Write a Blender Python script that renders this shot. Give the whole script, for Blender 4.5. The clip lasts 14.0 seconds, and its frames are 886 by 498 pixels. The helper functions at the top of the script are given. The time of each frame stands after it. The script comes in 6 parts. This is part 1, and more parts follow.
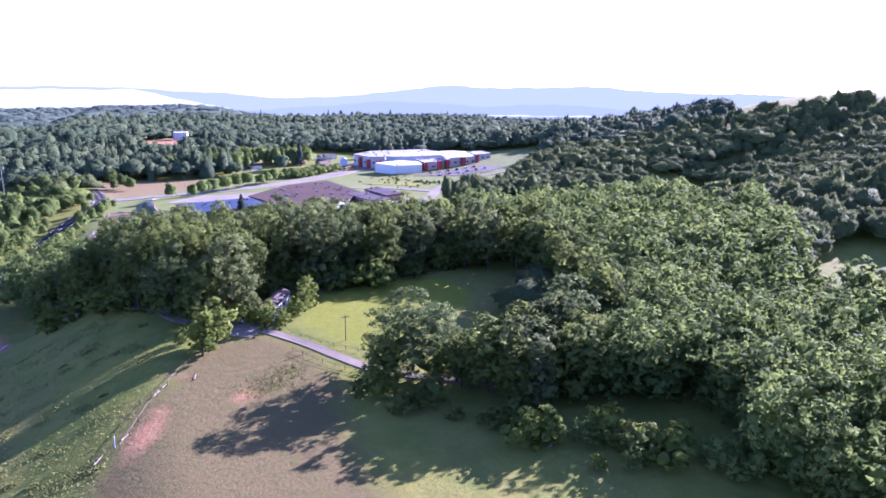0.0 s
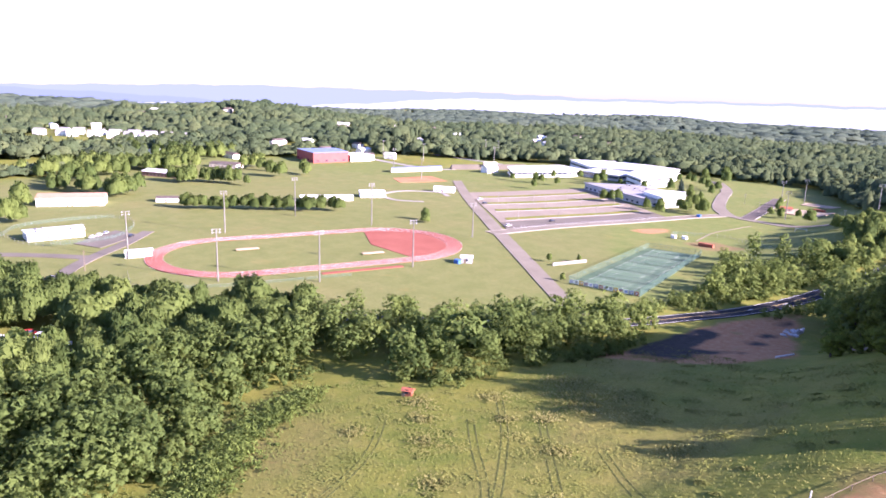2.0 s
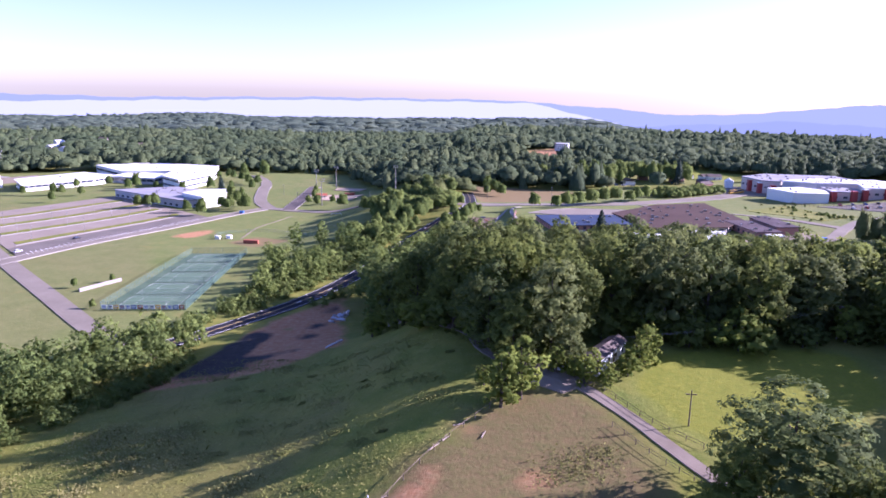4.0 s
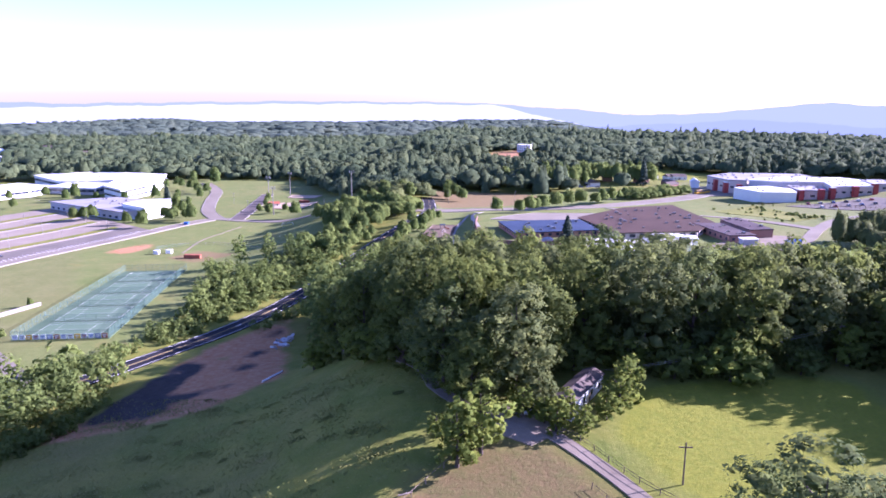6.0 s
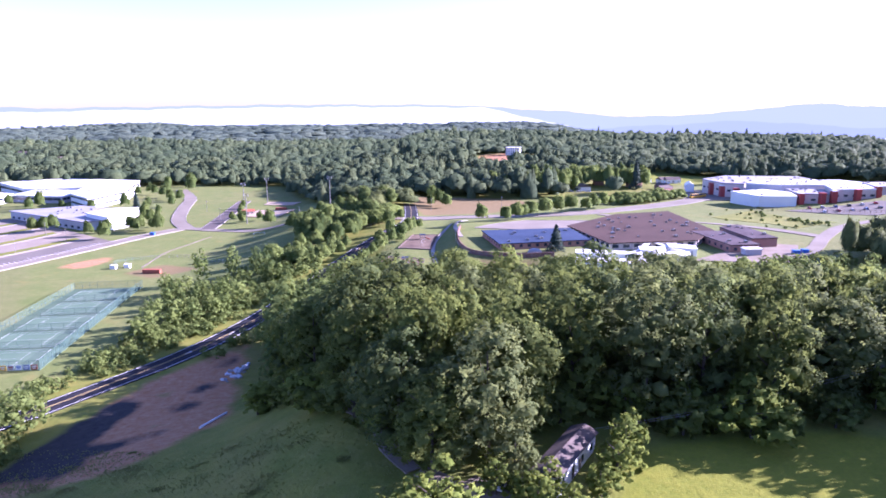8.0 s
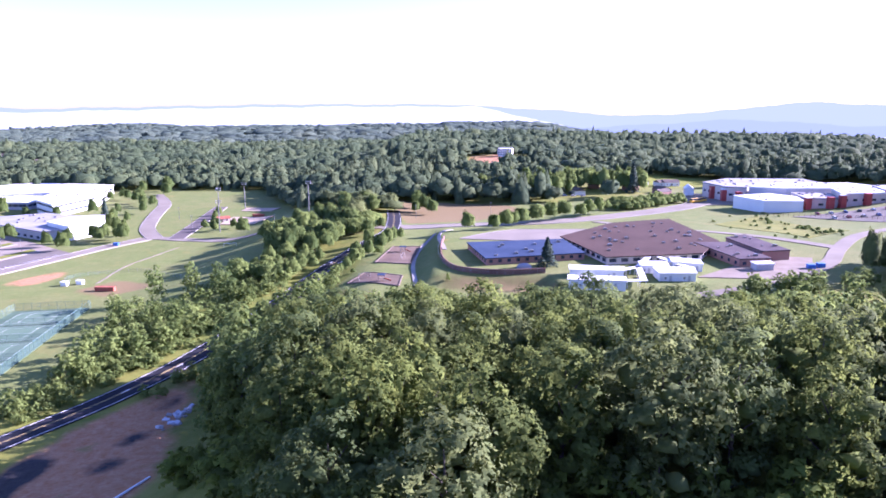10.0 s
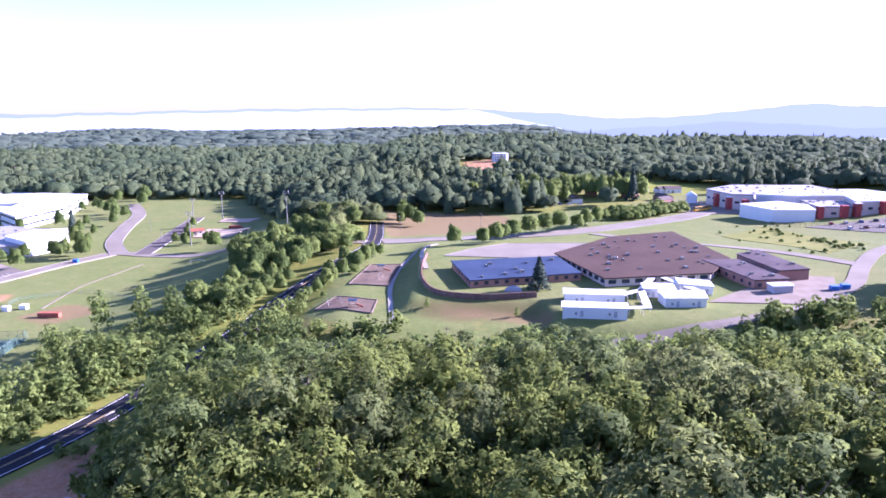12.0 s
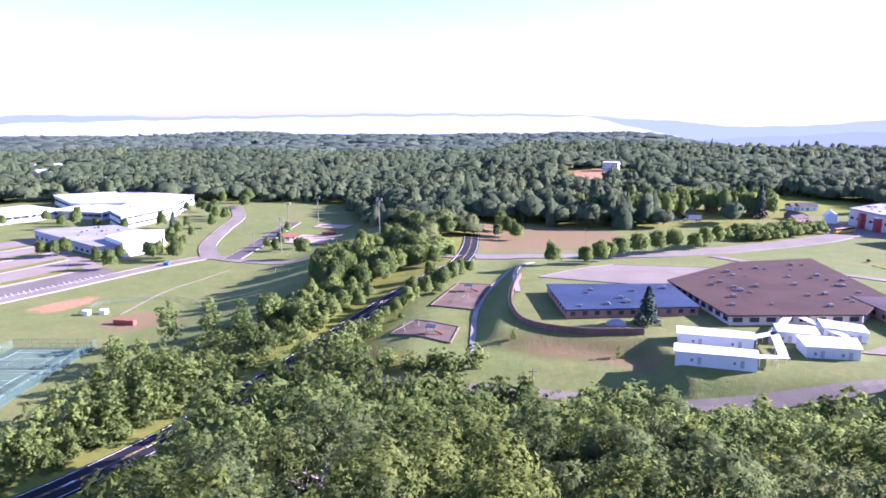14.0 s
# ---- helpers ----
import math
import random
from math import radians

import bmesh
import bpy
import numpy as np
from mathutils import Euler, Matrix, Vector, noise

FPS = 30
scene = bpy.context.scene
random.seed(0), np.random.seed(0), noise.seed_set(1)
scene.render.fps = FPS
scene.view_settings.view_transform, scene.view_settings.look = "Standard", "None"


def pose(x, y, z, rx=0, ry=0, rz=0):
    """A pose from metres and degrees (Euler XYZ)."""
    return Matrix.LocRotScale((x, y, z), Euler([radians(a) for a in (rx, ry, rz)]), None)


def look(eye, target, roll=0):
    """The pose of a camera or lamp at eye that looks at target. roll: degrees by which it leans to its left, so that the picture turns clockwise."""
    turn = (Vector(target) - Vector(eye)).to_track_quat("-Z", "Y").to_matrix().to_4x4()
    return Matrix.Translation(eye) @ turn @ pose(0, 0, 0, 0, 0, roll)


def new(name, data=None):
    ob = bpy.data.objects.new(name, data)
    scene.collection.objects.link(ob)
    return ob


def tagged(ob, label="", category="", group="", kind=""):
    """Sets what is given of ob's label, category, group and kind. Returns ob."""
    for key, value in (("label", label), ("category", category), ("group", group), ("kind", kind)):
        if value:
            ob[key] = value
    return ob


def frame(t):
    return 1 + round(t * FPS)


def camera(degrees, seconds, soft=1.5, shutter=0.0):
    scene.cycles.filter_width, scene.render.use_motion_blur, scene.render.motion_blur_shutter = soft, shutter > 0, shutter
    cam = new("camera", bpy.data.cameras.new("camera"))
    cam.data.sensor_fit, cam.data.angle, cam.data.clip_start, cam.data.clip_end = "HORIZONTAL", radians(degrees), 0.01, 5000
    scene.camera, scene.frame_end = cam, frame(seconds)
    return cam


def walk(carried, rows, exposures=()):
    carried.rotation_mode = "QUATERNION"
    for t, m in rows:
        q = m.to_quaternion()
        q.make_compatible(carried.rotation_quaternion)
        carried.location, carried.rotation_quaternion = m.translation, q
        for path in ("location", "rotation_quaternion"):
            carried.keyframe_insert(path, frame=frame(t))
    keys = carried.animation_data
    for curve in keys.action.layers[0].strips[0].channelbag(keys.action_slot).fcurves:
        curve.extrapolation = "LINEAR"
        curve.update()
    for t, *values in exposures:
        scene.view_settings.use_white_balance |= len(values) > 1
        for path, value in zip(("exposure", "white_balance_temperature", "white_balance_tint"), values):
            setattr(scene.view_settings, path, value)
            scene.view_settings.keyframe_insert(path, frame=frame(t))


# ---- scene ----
cam = camera(64.0, 14.0, soft=1.7)
PATH = [
    (0.0, pose(-14.25, -17.47, 95.20, 76.56, 0, -24.35) @ pose(0, 0, 0, 0, 0, 0.23)),
    (0.5, pose(-9.12, -13.04, 92.73, 76.86, 0, -9.77) @ pose(0, 0, 0, 0, 0, -0.23)),
    (1.0, pose(-4.52, -4.94, 89.85, 77.20, 0, 25.53) @ pose(0, 0, 0, 0, 0, 1.51)),
    (1.5, pose(0.00, 0.00, 90.00, 77.02, 0, 37.31) @ pose(0, 0, 0, 0, 0, 1.90)),
    (2.0, pose(2.53, 4.89, 89.94, 76.93, 0, 41.17) @ pose(0, 0, 0, 0, 0, 2.05)),
    (2.5, pose(3.92, 9.35, 90.12, 77.05, 0, 34.69) @ pose(0, 0, 0, 0, 0, 1.93)),
    (3.0, pose(4.40, 13.70, 90.19, 77.31, 0, 18.33) @ pose(0, 0, 0, 0, 0, 1.29)),
    (3.5, pose(2.44, 19.82, 89.46, 77.48, 0, 9.26) @ pose(0, 0, 0, 0, 0, 1.05)),
    (4.0, pose(1.34, 26.54, 89.18, 77.56, 0, 5.80) @ pose(0, 0, 0, 0, 0, 0.93)),
    (6.5, pose(4.10, 59.83, 87.45, 77.85, 0, 2.75) @ pose(0, 0, 0, 0, 0, 0.23)),
    (7.0, pose(5.33, 66.98, 87.26, 77.91, 0, 2.49) @ pose(0, 0, 0, 0, 0, 0.14)),
    (7.5, pose(6.58, 74.06, 86.97, 77.95, 0, 2.39) @ pose(0, 0, 0, 0, 0, 0.04)),
    (8.0, pose(7.96, 81.69, 86.52, 78.02, 0, 2.29) @ pose(0, 0, 0, 0, 0, -0.04)),
    (10.5, pose(14.54, 121.83, 86.83, 77.96, 0, 1.82) @ pose(0, 0, 0, 0, 0, -0.24)),
    (11.0, pose(16.07, 130.18, 86.71, 77.97, 0, 1.78) @ pose(0, 0, 0, 0, 0, -0.31)),
    (11.5, pose(17.82, 138.26, 86.52, 77.98, 0, 1.77) @ pose(0, 0, 0, 0, 0, -0.37)),
    (12.0, pose(19.48, 146.74, 86.77, 78.23, 0, 1.77) @ pose(0, 0, 0, 0, 0, -0.46)),
    (12.5, pose(20.79, 154.55, 86.68, 78.26, 0, 1.72) @ pose(0, 0, 0, 0, 0, -0.56)),
    (13.0, pose(22.08, 162.83, 86.55, 78.30, 0, 0.83) @ pose(0, 0, 0, 0, 0, -0.61)),
    (13.5, pose(23.72, 170.59, 86.16, 78.39, 0, 0.63) @ pose(0, 0, 0, 0, 0, -0.67)),
    (14.0, pose(23.16, 179.23, 85.52, 78.74, 0, 10.57) @ pose(0, 0, 0, 0, 0, -0.05)),
]
EXPOSURES = [(0.0, 2.45, 4600, 58), (0.5, 2.72, 4800, 55), (1.0, 2.78, 5200, 49), (1.5, 2.6, 5250, 48), (2.0, 2.48, 5300, 48), (2.5, 2.3, 5150, 48), (3.0, 2.05, 5000, 49), (3.5, 1.95, 4950, 53), (4.0, 1.98, 4900, 54), (6.5, 2.38, 4800, 57), (7.5, 2.45, 4800, 57), (11.0, 2.5, 4750, 56), (14.0, 2.42, 4830, 53)]
walk(cam, PATH, EXPOSURES)

# ---- light ----
SUN_AZ, SUN_EL = radians(19.5), radians(21.5)
sun_way = Vector((math.cos(SUN_AZ) * math.cos(SUN_EL), math.sin(SUN_AZ) * math.cos(SUN_EL), math.sin(SUN_EL)))
world = bpy.data.worlds.new("sky")
scene.world = world
world.use_nodes = True
wn, wl = world.node_tree.nodes, world.node_tree.links
sky = wn.new("ShaderNodeTexSky")
sky.sky_type, sky.sun_disc = "NISHITA", False
sky.sun_elevation, sky.sun_rotation = SUN_EL, radians(90) - SUN_AZ
sky.air_density, sky.dust_density, sky.ozone_density = 1.0, 0.5, 1.0
wn["Background"].inputs[1].default_value = 0.054
wl.new(sky.outputs[0], wn["Background"].inputs[0])
lamp = bpy.data.lights.new("sun", "SUN")
lamp.energy, lamp.angle, lamp.color = 5.0, radians(0.5), (1.0, 0.85, 0.60)
new("sun", lamp).matrix_world = look((0, 0, 0), -sun_way)


# ---- materials ----
def nodes_of(name):
    m = bpy.data.materials.new(name)
    m.use_nodes = True
    return m, m.node_tree.nodes, m.node_tree.links, m.node_tree.nodes["Principled BSDF"]


def mix(n, l, fac, a, b, mode="MIX"):
    x = n.new("ShaderNodeMix")
    x.data_type, x.blend_type = "RGBA", mode
    for sock, v in ((x.inputs[0], fac), (x.inputs[6], a), (x.inputs[7], b)):
        if isinstance(v, (int, float)):
            sock.default_value = v
        elif isinstance(v, tuple):
            sock.default_value = (*v, 1)
        else:
            l.new(v, sock)
    return x.outputs[2]


def noise_node(n, l, vec, scale, detail=4.0, rough=0.6):
    x = n.new("ShaderNodeTexNoise")
    x.inputs["Scale"].default_value, x.inputs["Detail"].default_value = scale, detail
    x.inputs["Roughness"].default_value = rough
    l.new(vec, x.inputs["Vector"])
    return x.outputs[0]


def span(n, l, v, a, b, lo=0.0, hi=1.0):
    x = n.new("ShaderNodeMapRange")
    for i, k in enumerate((a, b, lo, hi)):
        x.inputs[i + 1].default_value = k
    l.new(v, x.inputs[0])
    return x.outputs[0]


def surface(name, c1, c2, big=0.05, fine=1.5, rough=0.85, bump=0.3, metal=0.0, vary=0.0, depth=0.05):
    """A weathered surface: two colours mixed by stains and grain, with a fine relief."""
    m, n, l, p = nodes_of(name)
    pos = n.new("ShaderNodeNewGeometry").outputs["Position"]
    a = noise_node(n, l, pos, big)
    b = noise_node(n, l, pos, fine, 6.0, 0.7)
    col = mix(n, l, span(n, l, a, 0.35, 0.65), c1, c2)
    col = mix(n, l, span(n, l, b, 0.3, 0.75, 0.0, 0.45), col, tuple(v * 0.55 for v in c1))
    if vary:
        r = n.new("ShaderNodeObjectInfo").outputs["Random"]
        col = mix(n, l, 1.0, col, span_grey(n, l, r, 1 - vary, 1 + vary), "MULTIPLY")
    l.new(col, p.inputs["Base Color"])
    p.inputs["Roughness"].default_value, p.inputs["Metallic"].default_value = rough, metal
    p.inputs["Specular IOR Level"].default_value = 0.12 if rough > 0.78 else 0.4
    if bump:
        u = n.new("ShaderNodeBump")
        u.inputs["Strength"].default_value, u.inputs["Distance"].default_value = bump, depth
        l.new(b, u.inputs["Height"])
        l.new(u.outputs[0], p.inputs["Normal"])
    return m


def span_grey(n, l, v, lo, hi):
    x = n.new("ShaderNodeCombineColor")
    s = span(n, l, v, 0, 1, lo, hi)
    for i in range(3):
        l.new(s, x.inputs[i])
    return x.outputs[0]


def leaf(name, dark, mid, light, island=False, glow=0.3, far=False):
    """Leaves: a hue that differs from tree to tree, patches within a crown, painted shade between sprays, and light
    coming through.
    """
    m, n, l, p = nodes_of(name)
    geo = n.new("ShaderNodeNewGeometry")
    r = geo.outputs["Random Per Island"]
    tree = n.new("ShaderNodeObjectInfo").outputs["Random"]
    wide = noise_node(n, l, geo.outputs["Position"], 0.012 if island else 0.25, 3.0)
    if island:
        hue = n.new("ShaderNodeAttribute")
        hue.attribute_name = "hue"
        col = mix(n, l, span(n, l, hue.outputs["Fac"], 0.0, 0.8), dark, mid)
        col = mix(n, l, span(n, l, hue.outputs["Fac"], 0.75, 1.0, 0.0, 0.7), col, light)
        col = mix(n, l, span(n, l, r, 0.5, 1.0, 0.0, 0.4), col, light)
        col = mix(n, l, span(n, l, wide, 0.45, 0.75, 0.0, 0.6), col, light)
        col = mix(n, l, span(n, l, noise_node(n, l, geo.outputs["Position"], 0.0055, 3.0), 0.45, 0.6, 0.0, 0.55), col, dark)
    else:
        col = mix(n, l, tree, dark, mid)
        col = mix(n, l, span(n, l, r, 0.5, 1.0, 0.0, 0.6), col, light)
        col = mix(n, l, span(n, l, wide, 0.4, 0.7, 0.0, 0.5), col, dark)
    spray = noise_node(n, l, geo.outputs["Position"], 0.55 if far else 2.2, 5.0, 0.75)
    # self-shade put into the colour: darker in the hollows of the spray relief
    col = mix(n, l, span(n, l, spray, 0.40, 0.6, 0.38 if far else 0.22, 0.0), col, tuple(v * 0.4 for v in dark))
    l.new(col, p.inputs["Base Color"])
    p.inputs["Roughness"].default_value = 0.8
    p.inputs["Specular IOR Level"].default_value = 0.06
    u = n.new("ShaderNodeBump")
    u.inputs["Strength"].default_value, u.inputs["Distance"].default_value = 0.8 if far else 0.4, 1.2 if far else 0.2
    l.new(spray, u.inputs["Height"])
    l.new(u.outputs[0], p.inputs["Normal"])
    t = n.new("ShaderNodeBsdfTranslucent")
    l.new(mix(n, l, 0.5, col, light), t.inputs["Color"])
    s = n.new("ShaderNodeMixShader")
    s.inputs[0].default_value = glow
    l.new(p.outputs[0], s.inputs[1])
    l.new(t.outputs[0], s.inputs[2])
    l.new(s.outputs[0], n["Material Output"].inputs["Surface"])
    return m


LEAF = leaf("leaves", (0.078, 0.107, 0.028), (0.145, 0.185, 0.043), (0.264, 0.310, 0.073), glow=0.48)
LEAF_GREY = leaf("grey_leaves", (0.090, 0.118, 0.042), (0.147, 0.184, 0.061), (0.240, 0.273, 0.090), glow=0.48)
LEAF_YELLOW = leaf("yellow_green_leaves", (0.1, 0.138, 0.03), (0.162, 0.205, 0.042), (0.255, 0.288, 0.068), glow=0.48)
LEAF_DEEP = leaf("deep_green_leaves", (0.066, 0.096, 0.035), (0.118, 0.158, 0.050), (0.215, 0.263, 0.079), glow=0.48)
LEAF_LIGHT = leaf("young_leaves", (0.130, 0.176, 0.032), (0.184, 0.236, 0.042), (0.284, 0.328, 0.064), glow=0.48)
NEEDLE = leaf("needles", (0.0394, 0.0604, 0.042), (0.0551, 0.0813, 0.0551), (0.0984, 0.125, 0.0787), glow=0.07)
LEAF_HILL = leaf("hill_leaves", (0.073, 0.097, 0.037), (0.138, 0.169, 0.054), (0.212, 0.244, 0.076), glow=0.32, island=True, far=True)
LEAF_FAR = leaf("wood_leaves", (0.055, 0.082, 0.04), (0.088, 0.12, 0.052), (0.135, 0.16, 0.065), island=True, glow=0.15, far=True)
# distance haze put into the leaf colour: paler and bluer than the nearer woods
LEAF_HAZED = leaf("hazed_horizon_leaves", (0.075, 0.105, 0.075), (0.1, 0.132, 0.09), (0.13, 0.158, 0.1), island=True, glow=0.15, far=True)
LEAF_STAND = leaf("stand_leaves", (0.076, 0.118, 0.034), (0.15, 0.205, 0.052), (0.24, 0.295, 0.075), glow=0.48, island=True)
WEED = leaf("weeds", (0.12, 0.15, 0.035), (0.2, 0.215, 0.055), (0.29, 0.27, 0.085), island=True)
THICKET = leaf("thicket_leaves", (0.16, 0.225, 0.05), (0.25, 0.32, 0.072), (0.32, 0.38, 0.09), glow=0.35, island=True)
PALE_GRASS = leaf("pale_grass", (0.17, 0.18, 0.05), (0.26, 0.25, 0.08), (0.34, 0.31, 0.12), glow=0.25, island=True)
BARK = surface("bark", (0.07, 0.056, 0.042), (0.119, 0.101, 0.084), 0.8, 6, 0.95, 0.6)
ASPHALT = surface("old_asphalt", (0.185, 0.162, 0.124), (0.235, 0.207, 0.16), 0.06, 2.0, 0.9, 0.2)
BLACKTOP = surface("new_asphalt", (0.018, 0.018, 0.022), (0.03, 0.029, 0.034), 0.08, 2.5, 0.8, 0.2)
PALE_LOT = surface("pale_lot_asphalt", (0.225, 0.19, 0.145), (0.27, 0.232, 0.178), 0.05, 1.2, 0.95, 0.2)
LOT_GREY = surface("lot_asphalt", (0.135, 0.12, 0.098), (0.175, 0.155, 0.128), 0.05, 2.0, 0.9, 0.2)
BRICK_LANE = surface("parking_lane_asphalt", (0.1, 0.085, 0.075), (0.13, 0.11, 0.098), 0.08, 2.0, 0.9, 0.2)
GRAVEL = surface("gravel", (0.195, 0.162, 0.12), (0.25, 0.212, 0.162), 0.12, 4.0, 0.95, 0.5)
MULCH = surface("mulch", (0.125, 0.09, 0.062), (0.17, 0.128, 0.09), 0.15, 3.0, 0.95, 0.4)
CONCRETE = surface("concrete", (0.266, 0.245, 0.224), (0.329, 0.308, 0.28), 0.1, 3.0, 0.9, 0.15)
CLAY = surface("clay", (0.35, 0.154, 0.07), (0.392, 0.231, 0.119), 0.08, 2.0, 0.95, 0.3)
SAND = surface("sand", (0.385, 0.294, 0.196), (0.42, 0.336, 0.238), 0.1, 3.0, 0.95, 0.2)
TRACK = surface("running_track", (0.25, 0.082, 0.056), (0.3, 0.108, 0.075), 0.05, 3.0, 0.85, 0.1)
COURT = surface("court_green", (0.1, 0.16, 0.098), (0.128, 0.188, 0.118), 0.06, 2.5, 0.85, 0.05)
COURT_EDGE = surface("court_border", (0.078, 0.125, 0.072), (0.1, 0.148, 0.088), 0.06, 2.5, 0.85, 0.05)
COURT_LINE = surface("worn_court_line", (0.36, 0.4, 0.36), (0.46, 0.5, 0.45), 0.1, 3.0, 0.85, 0.0)
WHITE = surface("white_paint", (0.74, 0.74, 0.72), (0.8, 0.8, 0.78), 0.1, 3.0, 0.6, 0.05, vary=0.04)
ROOF_WHITE = surface("white_roof", (0.72, 0.71, 0.7), (0.82, 0.82, 0.82), 0.04, 0.8, 0.5, 0.05)
ROOF_BROWN = surface("brown_roof", (0.055, 0.034, 0.026), (0.078, 0.049, 0.037), 0.05, 0.7, 0.97, 0.2)
ROOF_BLUE = surface("blue_grey_roof", (0.024, 0.042, 0.082), (0.042, 0.064, 0.115), 0.06, 0.7, 0.9, 0.1)
ROOF_DARK = surface("dark_roof", (0.0595, 0.0434, 0.0476), (0.098, 0.077, 0.0805), 0.08, 0.8, 0.85, 0.2)
ROOF_GREY = surface("grey_membrane_roof", (0.238, 0.231, 0.245), (0.322, 0.315, 0.322), 0.06, 0.8, 0.7, 0.1)
ROOF_RUST = surface("tan_roof", (0.364, 0.21, 0.14), (0.406, 0.266, 0.189), 0.06, 0.8, 0.8, 0.1)
ROOF_BLUE_STEEL = surface("blue_steel", (0.154, 0.196, 0.364), (0.196, 0.238, 0.406), 0.06, 0.8, 0.45, 0.05)
SHINGLE = surface("shingles", (0.1, 0.082, 0.072), (0.15, 0.122, 0.105), 0.4, 5.0, 0.9, 0.3)
BRICK = surface("brick", (0.30, 0.17, 0.13), (0.37, 0.23, 0.18), 0.1, 4.0, 0.9, 0.3)
RED_PANEL = surface("red_panel", (0.315, 0.049, 0.042), (0.364, 0.07, 0.056), 0.06, 2.0, 0.6, 0.05)
CREAM = surface("cream_wall", (0.55, 0.48, 0.42), (0.64, 0.57, 0.5), 0.06, 2.0, 0.85, 0.1)
GREY_WALL = surface("grey_wall", (0.40, 0.40, 0.42), (0.5, 0.5, 0.52), 0.06, 2.0, 0.8, 0.1)
BLOCK_WALL = surface("retaining_blocks", (0.17, 0.1, 0.075), (0.225, 0.14, 0.105), 0.2, 4.0, 0.9, 0.4)
STEEL = surface("galvanised_steel", (0.26, 0.25, 0.23), (0.33, 0.32, 0.3), 0.5, 4.0, 0.4, 0.02, 0.6)
WOOD = surface("weathered_wood", (0.154, 0.119, 0.091), (0.224, 0.182, 0.14), 0.5, 6.0, 0.9, 0.3)
RUST_BOX = surface("rust_red_metal", (0.294, 0.084, 0.049), (0.35, 0.14, 0.084), 0.3, 4.0, 0.8, 0.2)
YELLOW = surface("road_yellow", (0.4, 0.31, 0.12), (0.45, 0.36, 0.16), 0.4, 4.0, 0.8, 0.05)
BUS_YELLOW = surface("bus_yellow", (0.7, 0.38, 0.02), (0.74, 0.42, 0.04), 0.4, 4.0, 0.4, 0.0)
BLUE_PAINT = surface("blue_paint", (0.04, 0.13, 0.4), (0.06, 0.17, 0.5), 0.4, 4.0, 0.5, 0.0)
RUBBER = surface("rubber", (0.02, 0.02, 0.02), (0.035, 0.035, 0.035), 1.0, 6.0, 0.9, 0.1)
LOG = surface("fallen_wood", (0.252, 0.21, 0.168), (0.336, 0.28, 0.224), 0.8, 5.0, 0.9, 0.3)
CAR_COLOURS = [surface("car_paint_" + k, c, tuple(v * 1.1 for v in c), 0.3, 3.0, 0.3, 0.0)
               for k, c in (("white", (0.7, 0.7, 0.7)), ("silver", (0.4, 0.41, 0.43)), ("black", (0.03, 0.03, 0.035)),
                            ("red", (0.4, 0.04, 0.03)), ("blue", (0.05, 0.1, 0.28)))]
GLASS, gn, gl, gp = nodes_of("dark_glass")
gp.inputs["Base Color"].default_value = (0.03, 0.04, 0.06, 1)
gp.inputs["Roughness"].default_value = 0.08
COURT_POST = surface("green_fence_post", (0.06, 0.12, 0.1), (0.085, 0.15, 0.12), 0.5, 4.0, 0.6, 0.02)
MESH_FENCE, fn, fl, fp = nodes_of("chain_link")
fp.inputs["Base Color"].default_value = (0.12, 0.22, 0.18, 1)
ft, fm = fn.new("ShaderNodeBsdfTransparent"), fn.new("ShaderNodeMixShader")
fm.inputs[0].default_value = 0.16
fl.new(ft.outputs[0], fm.inputs[1])
fl.new(fp.outputs[0], fm.inputs[2])
fl.new(fm.outputs[0], fn["Material Output"].inputs["Surface"])


# ---- helpers of this scene ----
def smooth(e0, e1, v):
    t = np.clip((v - e0) / (e1 - e0), 0.0, 1.0)
    return t * t * (3 - 2 * t)


def hump(x, y, cx, cy, rx, ry, h):
    return h * np.exp(-((x - cx) / rx) ** 2 - ((y - cy) / ry) ** 2)


def ground_z(x, y):
    """The lie of the land: track meadow at 0, school terrace, pasture knoll, wooded hill, rolling distance."""
    z = -3.0 * smooth(380, 520, y) * smooth(-90, -150, x)
    z = z + 10 * smooth(300, 520, y) * smooth(-150, -75, x) * smooth(-20, -60, x)
    z = z + (12 - 4 * smooth(480, 620, y)) * smooth(-62, -22, x) * smooth(330, 385, y)
    lip = 28 * smooth(44, 54, x)
    z = z + 4 * smooth(-8, 1, x) * smooth(384 - lip, 399 - lip, y) * smooth(545, 470, y)
    foot = -165 + 55 * smooth(160, 225, y)
    north = smooth(395, 225, y)
    shelf = smooth(300, 200, y)
    shelf = shelf + (north - shelf) * smooth(-60, -5, x)
    z = z + smooth(-140, 20, y) * (14 * np.clip((x - foot) / (-45 - foot), 0, 1) * shelf + (9.5 + 4.5 * smooth(120, 200, y)) * smooth(-55, -8, x) * north)
    z = z + hump(x, y, 620, 400, 230, 330, 70) * smooth(150, 330, x)
    d = np.hypot(x, y)
    z = z - 8 * smooth(600, 1500, y) - 76 * smooth(1500, 4300, d) - 90 * smooth(1250, 2700, d) * smooth(4, 15, np.degrees(np.arctan2(x, y)))
    z = z + hump(x, y, -1170, 760, 290, 240, 40) + hump(x, y, 520, 1450, 420, 240, 9) + hump(x, y, 62, 1075, 90, 60, 7)
    far = smooth(800, 2200, d)
    return z + far * (12 * np.sin(x / 410 + 1.0) * np.sin(y / 530) + 9 * np.sin((x + y) / 290) + 8 * np.sin((x - 2 * y) / 610))


